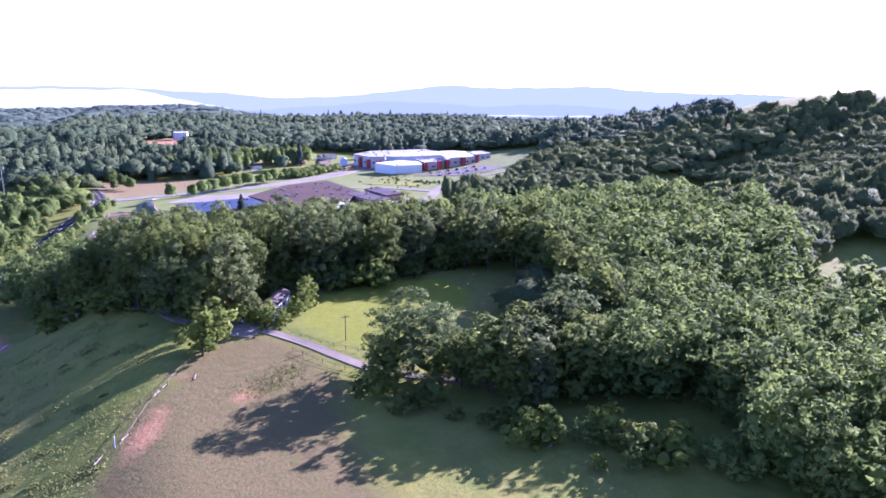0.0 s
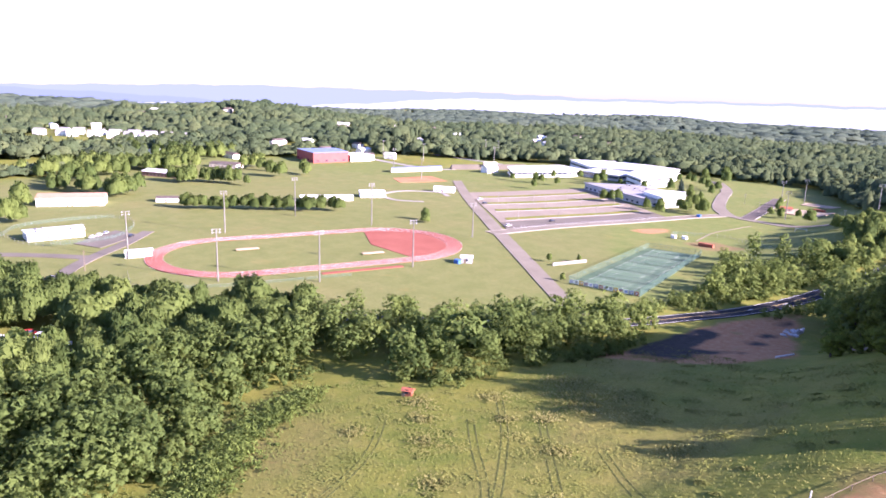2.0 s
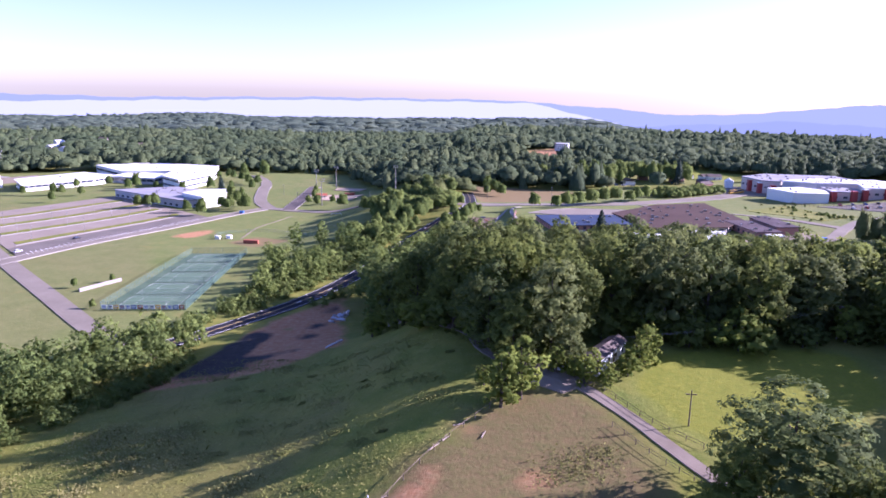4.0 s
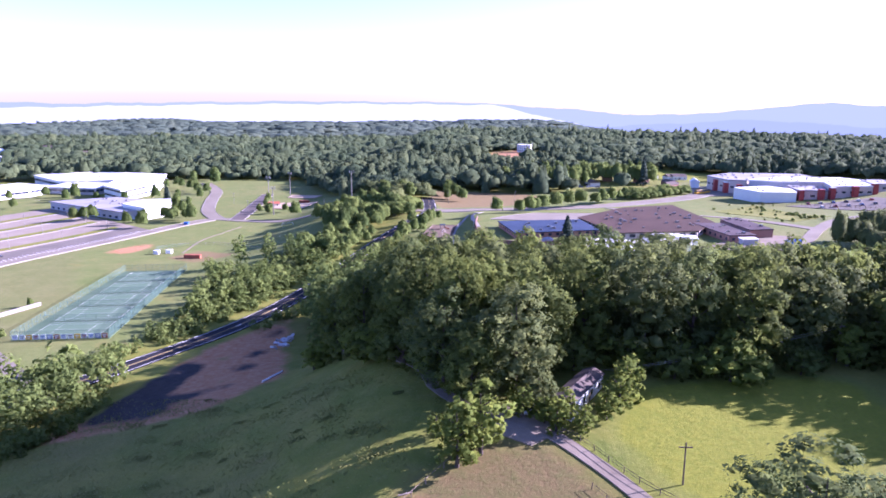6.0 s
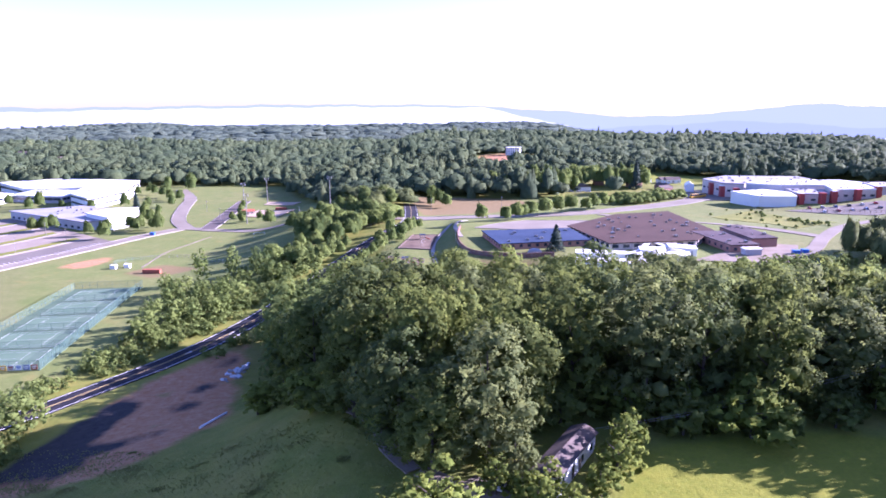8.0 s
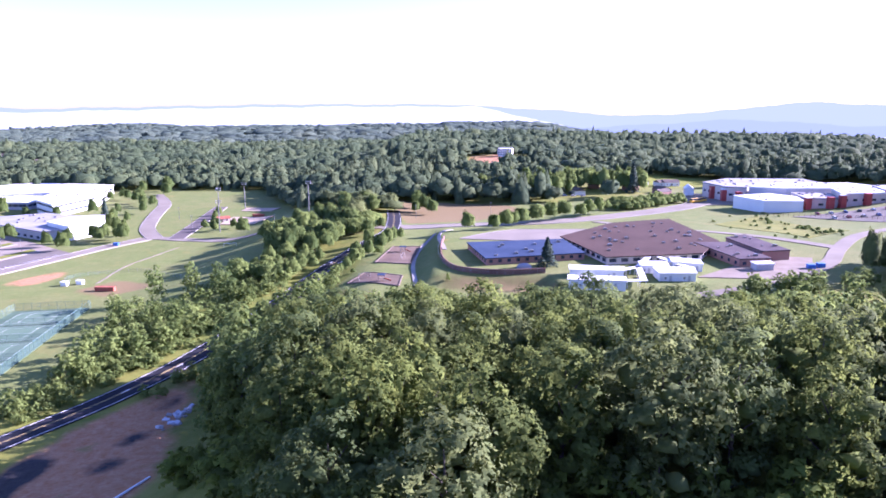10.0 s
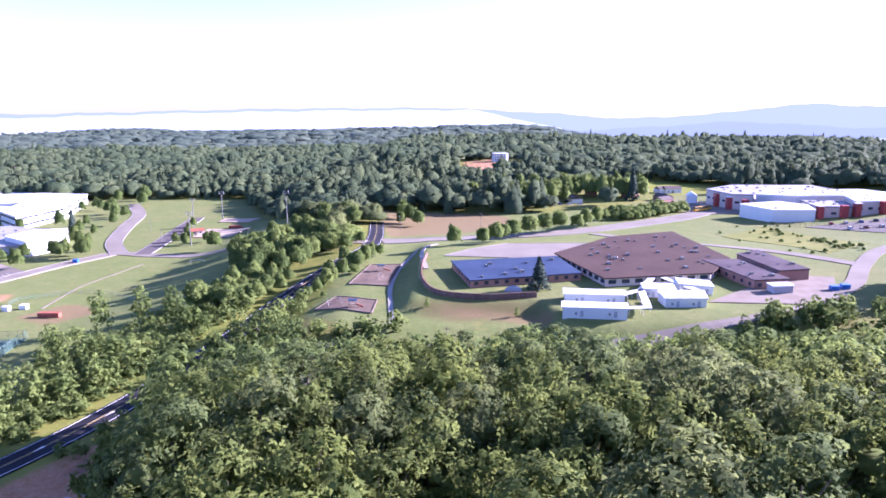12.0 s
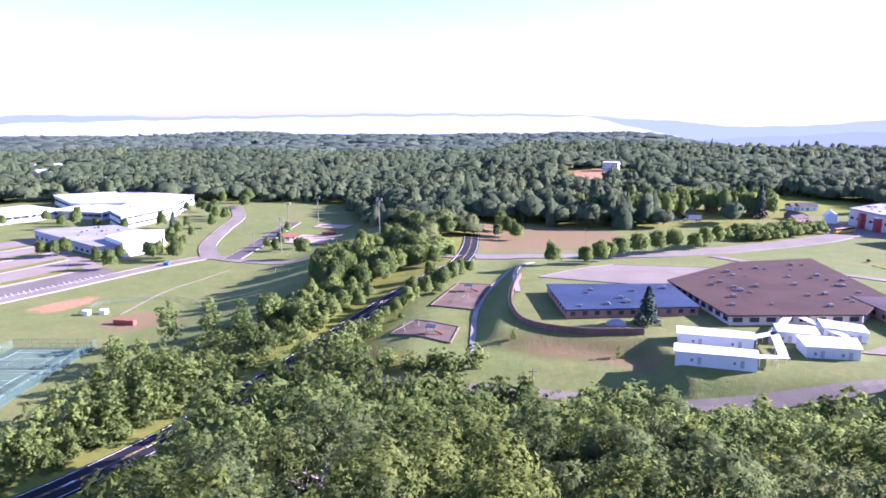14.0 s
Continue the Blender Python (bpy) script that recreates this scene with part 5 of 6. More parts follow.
def dome_crown(seed, around, rings, lumps, cone=False, n_cards=0, size=0.1, tight=7.0, soft=0.3):
    """A closed crown of swelling boughs for trees far away: a dome of one radius and one height."""
    g = np.random.default_rng(seed)
    b = unit(g.normal(0, 1, (lumps, 3)) * [1, 1, 0.7] + [0, 0, 0.25])
    v = []
    for i in range(rings):
        e = -0.5 + (math.pi / 2 + 0.5) * i / rings
        for k in range(around):
            a = 2 * math.pi * (k + 0.5 * (i % 2)) / around
            v.append((math.cos(a) * math.cos(e), math.sin(a) * math.cos(e), math.sin(e)))
    v = np.array(v + [(0, 0, 1)])
    r = 0.68 + 0.4 * np.exp(-(1 - v @ b.T) * tight).max(1) + g.uniform(-0.07, 0.07, len(v))
    if cone:
        p = np.stack([v[:, 0], v[:, 1], v[:, 2]], -1) * (0.8 + g.uniform(-0.14, 0.14, len(v)))[:, None]
        p[:, :2] *= (0.62 * (1 - np.clip(v[:, 2], 0, 1)) ** 0.8 / np.sqrt(np.maximum(0.05, 1 - v[:, 2] ** 2)))[:, None]
        p[:, 2] = 0.3 + 0.85 * v[:, 2]
    else:
        p = v * r[:, None]
        p[:, 2] = 0.5 + 0.5 * p[:, 2]
    f = [(i * around + k, i * around + (k + 1) % around, (i + 1) * around + (k + i % 2) % around) for i in range(rings - 1) for k in range(around)]
    f += [(i * around + (k + 1) % around, (i + 1) * around + (k + 1 + i % 2) % around if i % 2 else (i + 1) * around + (k + 1) % around, (i + 1) * around + (k + i % 2) % around) for i in range(rings - 1) for k in range(around)]
    f += [((rings - 1) * around + k, (rings - 1) * around + (k + 1) % around, rings * around) for k in range(around)]
    f, nrm = np.array(f), unit((p - [0, 0, 0.35]) * [0.8, 0.8, 0.7] + [0, 0, soft])
    if not n_cards:
        return p, f, nrm
    m = f[g.integers(0, len(f), n_cards)]
    w = g.dirichlet((1, 1, 1), n_cards)[:, :, None]
    at = (p[m] * w).sum(1) * (1 + g.uniform(-0.05, 0.06, (n_cards, 1)) * [1, 1, 0.5])
    p = (p - [0, 0, 0.5]) * 0.9 + [0, 0, 0.5]
    out = unit((nrm[m] * w).sum(1) + g.normal(0, 0.3, (n_cards, 3)))
    cv, ct = cards(g, at, out, size, 0.45, single=True)
    return np.concatenate([p, cv]), np.concatenate([f, ct + len(p)]), np.concatenate([nrm, np.repeat(out, 3, 0)])


def conifer_arrays(seed, r, h, z0, tiers, per):
    rng = np.random.default_rng(seed)
    q, d = [], []
    for k in range(tiers):
        f = k / tiers
        rr = r * (1 - f) ** 0.85 * rng.uniform(0.85, 1.1)
        for i in range(max(6, int(per * (1 - f * 0.6)))):
            a, s = rng.uniform(0, 2 * math.pi), math.sqrt(rng.uniform(0.08, 1))
            q.append((math.cos(a) * rr * s, math.sin(a) * rr * s, z0 + h * f - 0.25 * rr * s + rng.uniform(-0.3, 0.3)))
            d.append((math.cos(a) * 0.6, math.sin(a) * 0.6, 0.7))
    v, t = cards(rng, np.array(q), np.array(d), 0.75, 0.35)
    iv, it = ICO
    return np.concatenate([v, iv * [r * 0.45, r * 0.45, h * 0.42] + [0, 0, z0 + h * 0.42]]), np.concatenate([t, it + len(v)]), None


def trunk_mesh(seed, h, r, limbs=5, spread=2.6):
    rng = random.Random(seed)
    bm = rod(bmesh.new(), (0, 0, -0.6), (0.1, 0.05, h * 0.55), r, r * 0.6, 7)
    rod(bm, (0.1, 0.05, h * 0.54), (0.0, 0.2, h * 0.86), r * 0.6, r * 0.15, 6)
    for k in range(limbs):
        a, z = k * 2.4 + rng.uniform(-0.3, 0.3), h * (0.3 + 0.09 * k)
        rod(bm, (0, 0, z), (math.cos(a) * spread, math.sin(a) * spread, z + h * 0.2), r * 0.38, r * 0.1, 5)
    me = bpy.data.meshes.new("trunk")
    bm.to_mesh(me)
    bm.free()
    me.materials.append(BARK)
    return me


def kind(name, seed, h, r, z0, clumps, n, size, mat, limbs=5, narrow=0.0, cone=False, tufts=0, core=0.38):
    v, t, nrm = conifer_arrays(seed, r, h - z0, z0, 26, 30) if cone else crown_arrays(seed, r, h - z0, z0, clumps, n, size, narrow=narrow, tufts=tufts, core_scale=core)
    return name, tri_mesh("crown", v, t, mat, nrm), trunk_mesh(seed, h, 0.3 if r > 3 else 0.16, limbs, r * 0.55), h


LEAVES = [LEAF, LEAF_GREY, LEAF, LEAF_YELLOW, LEAF, LEAF_DEEP]
BROAD = [kind("broadleaf", 11 + k, 18.0, 5.4 + 0.5 * (k % 3), 1.0, 18 + k % 3, 3000, 0.46, LEAVES[k], tufts=270) for k in range(6)]
TALL = [kind("tall", 31 + k, 21.0, 4.5, 1.8, 16, 2800, 0.44, LEAVES[k], narrow=0.3, tufts=200) for k in range(3)]
FINE = [kind("broadleaf", 21 + k, 18.0, 5.4 + 0.45 * (k % 3), 1.2, 18 + k % 3, 7600, 0.28, LEAVES[k], tufts=420, core=0.43) for k in range(6)]
YOUNG = [kind("young", 41 + k, 9.0, 3.2, 0.4, 12, 1700, 0.33, LEAF_LIGHT, tufts=120) for k in range(3)]
SHRUB = [kind("shrub", 51 + k, 5.0, 2.8, 0.1, 9, 900, 0.33, LEAF_LIGHT if k % 2 else LEAF, limbs=3, tufts=70) for k in range(4)]
FIR = [kind("fir", 61 + k, 17.0, 4.2, 1.5, 0, 0, 0, NEEDLE, cone=True) for k in range(2)]
LABELS = {"broadleaf": "broad-crowned deciduous tree in full summer leaf", "tall": "tall narrow deciduous tree in full leaf",
          "young": "young light-green tree with a rounded crown", "shrub": "dense green shrub at the wood's edge", "fir": "dark green conifer with tiered branches"}


def plant(k, x, y, h, turn, squash=1.0):
    name, crown, trunk, h0 = k
    s = h / h0
    ob = base("shrub" if name == "shrub" else "tree", x, y, float(ground_z(x, y)) - 0.1, LABELS[name], "shrub" if name == "shrub" else "tree", name + " trees", turn=turn)
    ob.scale = (s * squash, s * squash, s)
    child("trunk", trunk, ob)
    child("crown", crown, ob)
    return ob


def scatter(poly, gap, rng, jitter=0.42):
    """Uneven places about a gap apart inside a polygon."""
    xs, ys = [q[0] for q in poly], [q[1] for q in poly]
    out = []
    row = 0
    y = min(ys)
    while y < max(ys):
        x = min(xs) + (gap / 2 if row % 2 else 0)
        while x < max(xs):
            px, py = x + rng.uniform(-jitter, jitter) * gap, y + rng.uniform(-jitter, jitter) * gap
            if inside(poly, px, py):
                out.append((px, py))
            x += gap
        y += gap * 0.87
        row += 1
    return out


MAIN_WOOD = [(-40, 248), (-20, 222), (-8, 205), (2, 196), (12, 198), (18, 210), (36, 212), (58, 206), (82, 212), (100, 214), (120, 212), (140, 214), (165, 226), (230, 232), (262, 300), (230, 372), (180, 372), (140, 350),
             (100, 340), (58, 338), (20, 336), (-12, 345), (-30, 362), (-42, 392), (-58, 402), (-66, 380), (-70, 345), (-60, 322), (-50, 276)]
NEAR_WOOD = [(52, 124), (60, 106), (84, 98), (99, 90), (92, 74), (80, 58), (120, 10), (225, 60), (190, 95), (172, 128), (215, 165), (250, 215), (205, 235), (150, 222), (122, 208), (112, 190), (110, 166), (104, 146), (84, 130)]
WEST_WOOD = [(-110, 258), (-104, 243), (-108, 215), (-114, 194), (-119, 178), (-124, 162), (-129, 150), (-142, 150), (-150, 162), (-164, 152), (-168, 130), (-171, 114), (-158, 98), (-147, 85), (-137, 70),
             (-122, 36), (-130, -20), (-330, -20), (-340, 96), (-290, 106), (-238, 142), (-190, 176), (-150, 214), (-124, 256)]
COURT_WOOD = [(-116, 306), (-106, 302), (-97, 328), (-88, 350), (-85, 368), (-100, 378), (-120, 390), (-127, 376), (-116, 342)]
ROADSIDE = [(-92, 404), (-76, 392), (-64, 428), (-56, 452), (-64, 466), (-80, 452), (-94, 430)]
rng = random.Random(77)
YARD = [(-268, 66), (-238, 62), (-226, 92), (-258, 98)]
placed = []
for x, y in scatter(MAIN_WOOD, 8.8, rng):
    if math.hypot(x - 84, y - 288) < 9 or math.hypot(x + 8, y - 255) < 7:
        continue
    low = y > 318 or (y > 300 and x < 20)
    near = -25 < x < 80 and 195 < y < 345
    k = rng.choice((FINE if near else BROAD + BROAD) + TALL[:1]) if not low else rng.choice((FINE if near else BROAD) + YOUNG)
    tall = rng.uniform(20, 25) if y < 250 and x > 9 else rng.uniform(21.5, 25.5) if y < 250 else rng.uniform(15, 21)
    placed.append((k, x, y, rng.uniform(9, 14.5) if low and x > -30 else rng.uniform(18, 24) if x < -30 and y < 328 else rng.uniform(9, 13) if x < -30 else tall, rng.uniform(1.0, 1.25) if tall < 21 else rng.uniform(0.9, 1.05)))
for x, y in scatter(NEAR_WOOD, 8.0, rng):
    placed.append((rng.choice(BROAD + TALL), x, y, rng.uniform(16, 23) if x > 74 else rng.uniform(13, 18), rng.uniform(1.05, 1.3)))
for x, y in scatter(WEST_WOOD, 8.3, rng):
    if not inside(YARD, x, y):
        placed.append((rng.choice(BROAD + BROAD + YOUNG[:2] + SHRUB[:1]), x, y, rng.uniform(9, 17), rng.uniform(1.0, 1.3)))
for x, y in scatter(ROADSIDE, 7.0, rng):
    placed.append((rng.choice(BROAD + YOUNG + SHRUB), x, y, rng.choice((rng.uniform(4, 7), rng.uniform(7, 11))), rng.uniform(1.0, 1.3)))
for k, x, y, h, q in ((BROAD[0], -119, 402, 16, 1.0), (BROAD[1], -106, 408, 15, 0.95), (BROAD[3], -96, 412, 13, 1.0), (BROAD[2], -128, 384, 10, 1.1), (BROAD[4], -88, 398, 14, 1.1)):
    placed.append((k, x, y, h, q))
for x, y in scatter([(-124, 292), (-116, 288), (-104, 304), (-92, 330), (-82, 362), (-76, 390), (-60, 440), (-70, 460), (-96, 430), (-110, 396), (-122, 372), (-112, 336)], 5.2, rng):
    placed.append((rng.choice(SHRUB), x, y, rng.uniform(2, 4.5), rng.uniform(1.2, 1.6)))
for x, y in scatter(COURT_WOOD, 7.2, rng):
    placed.append((rng.choice(BROAD + YOUNG), x, y, rng.choice((rng.uniform(4, 7), rng.uniform(7, 10), rng.uniform(9, 13))), rng.uniform(1.0, 1.35)))
# young trees between the road and the play areas, and a belt behind the verge
for x, y in ((-46, 404), (-46, 412), (-43, 421), (-41, 428), (-37, 441), (-34, 447), (-30, 462), (-27, 471), (-25, 480), (-23, 488), (-42, 503), (-36, 520)):
    placed.append((rng.choice(YOUNG + BROAD), x + rng.uniform(-1, 1), y, rng.uniform(6, 10), rng.uniform(1.0, 1.3)))
for x, y in scatter([(-88, 462), (-66, 462), (-52, 486), (-46, 512), (-62, 520), (-92, 506)], 8.0, rng):
    placed.append((rng.choice(BROAD + YOUNG), x, y, rng.uniform(8, 15), rng.uniform(1.0, 1.3)))
for x, y in scatter([(-44, 366), (-20, 364), (2, 368), (-4, 376), (-30, 378)], 5.5, rng):
    placed.append((rng.choice(YOUNG + SHRUB), x, y, rng.uniform(4, 8), rng.uniform(1.1, 1.4)))
# young trees added unseen inside the wood edge, to block the low sun
for x, y in scatter([(60, 124), (66, 112), (88, 104), (102, 98), (114, 112), (96, 132), (80, 132)], 5.5, rng):
    placed.append((rng.choice(YOUNG), x, y, rng.uniform(9, 13), rng.uniform(1.2, 1.5)))
# trees that stand alone
for k, x, y, h, q in ((BROAD[0], 96, 207, 22, 1.1), (BROAD[1], 104, 204, 22, 1.1), (BROAD[4], 113, 199, 22, 1.1), (BROAD[2], 117, 188, 21, 1.1), (BROAD[0], 116, 177, 19, 1.1), (BROAD[3], 111, 168, 20, 1.1), (BROAD[1], 66, 114, 20, 1.3), (BROAD[2], 75, 108, 18, 1.3), (BROAD[4], 60, 119, 19, 1.3), (BROAD[0], 70, 123, 20, 1.3), (BROAD[3], 81, 112, 19, 1.3), (BROAD[1], 89, 103, 19, 1.3), (BROAD[5], 84, 122, 19, 1.3), (FINE[5], 47, 136, 20, 1.75), (FINE[3], 37, 129, 14, 1.35), (FINE[4], 55, 127, 13, 1.4), (BROAD[3], 56, 122, 11, 1.1), (BROAD[4], 62, 114, 11, 1.1), (YOUNG[1], 52, 130, 9, 1.2), (SHRUB[0], 66, 107, 5, 1.3), (YOUNG[0], 0, 163, 11.5, 1.1), (YOUNG[1], 4, 167, 13.5, 1.1), (YOUNG[2], 1, 169, 10, 1.1), (YOUNG[0], 20, 179, 6.5, 1.3), (YOUNG[2], 16, 178, 5.5, 1.3), (YOUNG[2], 18, 175, 7, 1.2), (YOUNG[0], 23, 175, 5.5, 1.3), (YOUNG[0], 33, 188, 9, 1.15),
                      (YOUNG[1], 31, 184, 8, 1.15), (SHRUB[1], 28, 180, 5.5, 1.2), (YOUNG[2], 35, 193, 8, 1.1), (YOUNG[1], 12, 180, 7, 1.2), (BROAD[1], 15, 183, 9, 1.2), (FINE[1], 11, 188, 23, 1.25), (FINE[2], 2, 185, 17, 1.2), (FINE[0], 17, 196, 21, 1.15), (FINE[4], 15, 200, 24, 1.1), (FINE[5], -4, 194, 20, 1.15), (FINE[0], 27, 207, 26, 1.1), (FINE[1], 41, 208, 27, 1.1), (FINE[2], -14, 210, 20, 1.15), (YOUNG[2], 11, 185, 5, 1.2), (YOUNG[1], -4, 172, 5, 1.2), (FIR[1], 48, 411, 13, 1.5), (YOUNG[1], 6, 392, 4, 1),
                      (YOUNG[2], 38, 386, 4, 1), (BROAD[1], -318, 352, 9, 1.2), (SHRUB[0], -312, 346, 5, 1.5), (BROAD[2], -284, 548, 12, 1), (BROAD[3], -240, 548, 10, 1.1), (BROAD[0], -222, 560, 11, 1.0),
                      (BROAD[4], -215, 572, 11, 0.9), (BROAD[1], -226, 584, 12, 0.9), (FIR[1], -262, 640, 14, 1), (FIR[0], -270, 655, 15, 1), (BROAD[2], -250, 628, 11, 1), (BROAD[3], -285, 812, 16, 1.2), (BROAD[1], -300, 790, 14, 1),
                      (BROAD[5], 128, 368, 10, 1.0), (BROAD[5], 150, 360, 16, 0.9), (TALL[0], 160, 352, 18, 1.1), (BROAD[0], -150, 600, 8, 1.2), (YOUNG[0], -160, 590, 6, 1.2), (YOUNG[1], -171, 600, 7, 1.1), (BROAD[1], -372, 560, 10, 1.0),
                      (BROAD[2], -390, 600, 10, 1.2), (BROAD[3], -352, 640, 12, 1.1), (BROAD[0], -420, 592, 9, 1.1), (BROAD[4], -402, 640, 10, 1.1), (FIR[1], 154, 716, 26, 1.0), (YOUNG[1], -196, 318, 5, 1), (YOUNG[2], -185, 330, 4.5, 1), (YOUNG[0], -170, 290, 4.5, 1)):
    placed.append((k, x, y, h, q))
for x, y in ((-307, 738), (-294, 744), (-276, 781), (-281, 658), (-233, 590), (-206, 552), (-229, 560), (-230, 524), (-244, 665), (-264, 708), (-282, 555), (-222, 558), (-360, 668), (-385, 664), (-302, 752), (-273, 723), (-268, 770)):
    placed.append((rng.choice(BROAD), x, y, rng.uniform(10, 15), rng.uniform(1.0, 1.3)))
for x, y in ((-170, 600), (-161, 591), (-174, 628), (-180, 656), (-165, 610), (-177, 640), (-112, 550), (-104, 546), (-44, 413), (-39, 436), (-41, 454), (-32, 468), (-28, 474), (-38, 477)):
    placed.append((rng.choice(YOUNG + BROAD), x, y, rng.uniform(5, 9), rng.uniform(1.1, 1.4)))
for x, y in ((-134, 570), (-103, 514), (-76, 470), (-68, 482), (-60, 482), (-54, 516), (-46, 526), (-88, 484), (-95, 500), (-82, 462)):
    placed.append((rng.choice(BROAD), x, y, rng.uniform(10, 17), rng.uniform(1.0, 1.3)))
for x, y in ((-395, 596), (-372, 600), (-290, 545), (-246, 535), (-222, 552), (-214, 560), (-224, 590), (-238, 625), (-262, 660), (-252, 700), (-275, 720), (-330, 650), (-352, 655), (-300, 640), (-60, 560), (-64, 590), (-22, 600), (-70, 610), (-88, 540), (-95, 560)):
    placed.append((rng.choice(BROAD), x, y, rng.uniform(8, 13), rng.uniform(0.9, 1.2)))
for x, y in ((-58, 566), (-66, 578), (-50, 584), (-74, 560), (-56, 600), (-16, 606), (-22, 622), (-10, 594), (-84, 574), (-70, 596)):
    placed.append((rng.choice(BROAD), x, y, rng.uniform(10, 15), rng.uniform(1.1, 1.35)))
for x, y in ((14, 498), (29, 505), (36, 513), (41, 525), (47, 540), (67, 558), (77, 567), (89, 577), (104, 596), (57, 549), (96, 586)):
    placed.append((rng.choice(YOUNG), x, y + 4, rng.uniform(10, 13.5), rng.uniform(1.1, 1.35)))
for x, y in scatter([(16, 704), (35, 684), (70, 668), (84, 690), (104, 700), (120, 730), (150, 716), (170, 722), (160, 765), (100, 760), (60, 740)], 10, rng):
    placed.append((rng.choice(BROAD + TALL), x, y, rng.uniform(13, 21), rng.uniform(0.9, 1.2)))
for x, y in scatter([(106, 614), (132, 616), (160, 640), (186, 656), (180, 676), (150, 668), (120, 644)], 6.5, rng):
    placed.append((rng.choice(YOUNG + SHRUB), x, y, rng.uniform(4, 8), rng.uniform(1.1, 1.4)))
for k in range(34):
    t = k / 33
    placed.append((rng.choice(BROAD + YOUNG), -452 + 72 * t + rng.uniform(-3, 3), 250 + 78 * t + rng.uniform(-4, 4), rng.uniform(8, 12), 1.3))
for k in range(24):
    placed.append((rng.choice(SHRUB), rng.uniform(165, 220), rng.uniform(470, 600), rng.uniform(1.2, 2.2), 1.2))
for line, count, lo, hi in (([(-102, 240), (-108, 205), (-116, 176), (-122, 154), (-136, 146)], 60, 2, 6), ([(-166, 134), (-170, 116), (-157, 97), (-145, 83), (-132, 68)], 60, 2, 6), ([(-58, 352), (-20, 350), (40, 344), (110, 352), (170, 384)], 60, 3, 7),
                            ([(-42, 240), (-18, 216), (-2, 200), (14, 202), (34, 208), (58, 203), (90, 212), (150, 222)], 80, 4, 10), ([(34, 126), (56, 102), (72, 80), (98, 64)], 34, 3, 8), ([(-20, 354), (22, 352), (58, 351), (110, 362), (150, 380)], 70, 4, 8), ([(206, 482), (204, 530), (202, 576)], 26, 1.5, 2.6), ([(-138, 256), (-114, 286), (-94, 333), (-84, 365), (-78, 390)], 100, 2, 4.5), ([(-84, 300), (-70, 332), (-57, 372)], 34, 2, 5), ([(-52, 372), (-44, 400), (-34, 450), (-26, 500)], 18, 2, 5), ([(-80, 462), (-64, 490), (-48, 530), (-80, 560), (-100, 520)], 60, 4, 11)):
    c = curve_points(line, 1.0)
    for k in range(count):
        q = c[rng.randrange(len(c))]
        placed.append((rng.choice(SHRUB + YOUNG[:1]), q[0] + rng.uniform(-5, 5), q[1] + rng.uniform(-5, 5), rng.uniform(lo, hi), rng.uniform(1.0, 1.5)))
for cx, cy, n_tree, spread in ((-468, 146, 5, 9), (-524, 172, 6, 9), (-588, 219, 9, 14), (-622, 247, 12, 16), (-556, 229, 6, 9), (-528, 237, 8, 9), (-540, 253, 6, 9), (-669, 243, 14, 18), (-686, 269, 12, 18), (-705, 294, 14, 20), (-643, 284, 10, 16),
                               (-665, 328, 28, 24), (-668, 353, 24, 24), (-722, 399, 26, 28), (-566, 310, 10, 11), (-552, 331, 10, 10), (-533, 338, 8, 9), (-597, 417, 4, 9), (-552, 403, 3, 5), (-555, 435, 3, 5), (-631, 424, 6, 12), (-760, 455, 24, 30), (-790, 393, 34, 46)):
    for i in range(n_tree):
        placed.append((rng.choice(BROAD + YOUNG), cx + rng.gauss(0, spread * 0.6), cy + rng.gauss(0, spread * 0.45), rng.uniform(9, 17), rng.uniform(1.0, 1.3)))
# a dead tree whose bare grey limbs show among the crowns
ob = base("dead_tree", -8, 258, float(ground_z(-8, 258)), "dead grey tree with bare tangled limbs", "dead tree")
rd = random.Random(8)
part("trunk", rod(bmesh.new(), (0, 0, -0.5), (0.6, 0.3, 15), 0.34, 0.1, 7), LOG, ob)
for k in range(22):
    a, z = rd.uniform(0, 6.28), rd.uniform(8, 14)
    tip = (math.cos(a) * rd.uniform(2, 4.5), math.sin(a) * rd.uniform(2, 4.5), z + rd.uniform(0.5, 4))
    limb = rod(bmesh.new(), (0.3, 0.2, z), tip, 0.13, 0.04, 5)
    for _ in range(3):
        q = [tip[i] * rd.uniform(0.5, 0.9) if i < 2 else z + (tip[2] - z) * 0.7 for i in range(3)]
        rod(limb, q, (q[0] + rd.uniform(-1.5, 1.5), q[1] + rd.uniform(-1.5, 1.5), q[2] + rd.uniform(0.2, 2)), 0.06, 0.02, 4)
    part("limb", limb, LOG, ob)
# the trees nearest to the house wood stand as single things, the rest as joined stands
def nearness(q):
    return math.hypot((q[1] - 25) * 0.8, (q[2] - 205) * (1.0 if q[2] > 205 else 0.75))


placed.sort(key=nearness)
room = {"tree": 260, "shrub": 90}
stand_of = {}
LIGHT_CROWNS = {}
for k, x, y, h, q in placed:
    sort = "shrub" if k[0] == "shrub" else "tree"
    if room[sort] > 0 or k[0] == "fir":
        room[sort] -= 1
        plant(k, x, y, h, rng.uniform(0, 6.28), q)
    else:
        stand_of.setdefault("west_stand" if x < -100 else "stand", []).append((k, x, y, h, q, rng.uniform(0, 6.28), rng.random()))


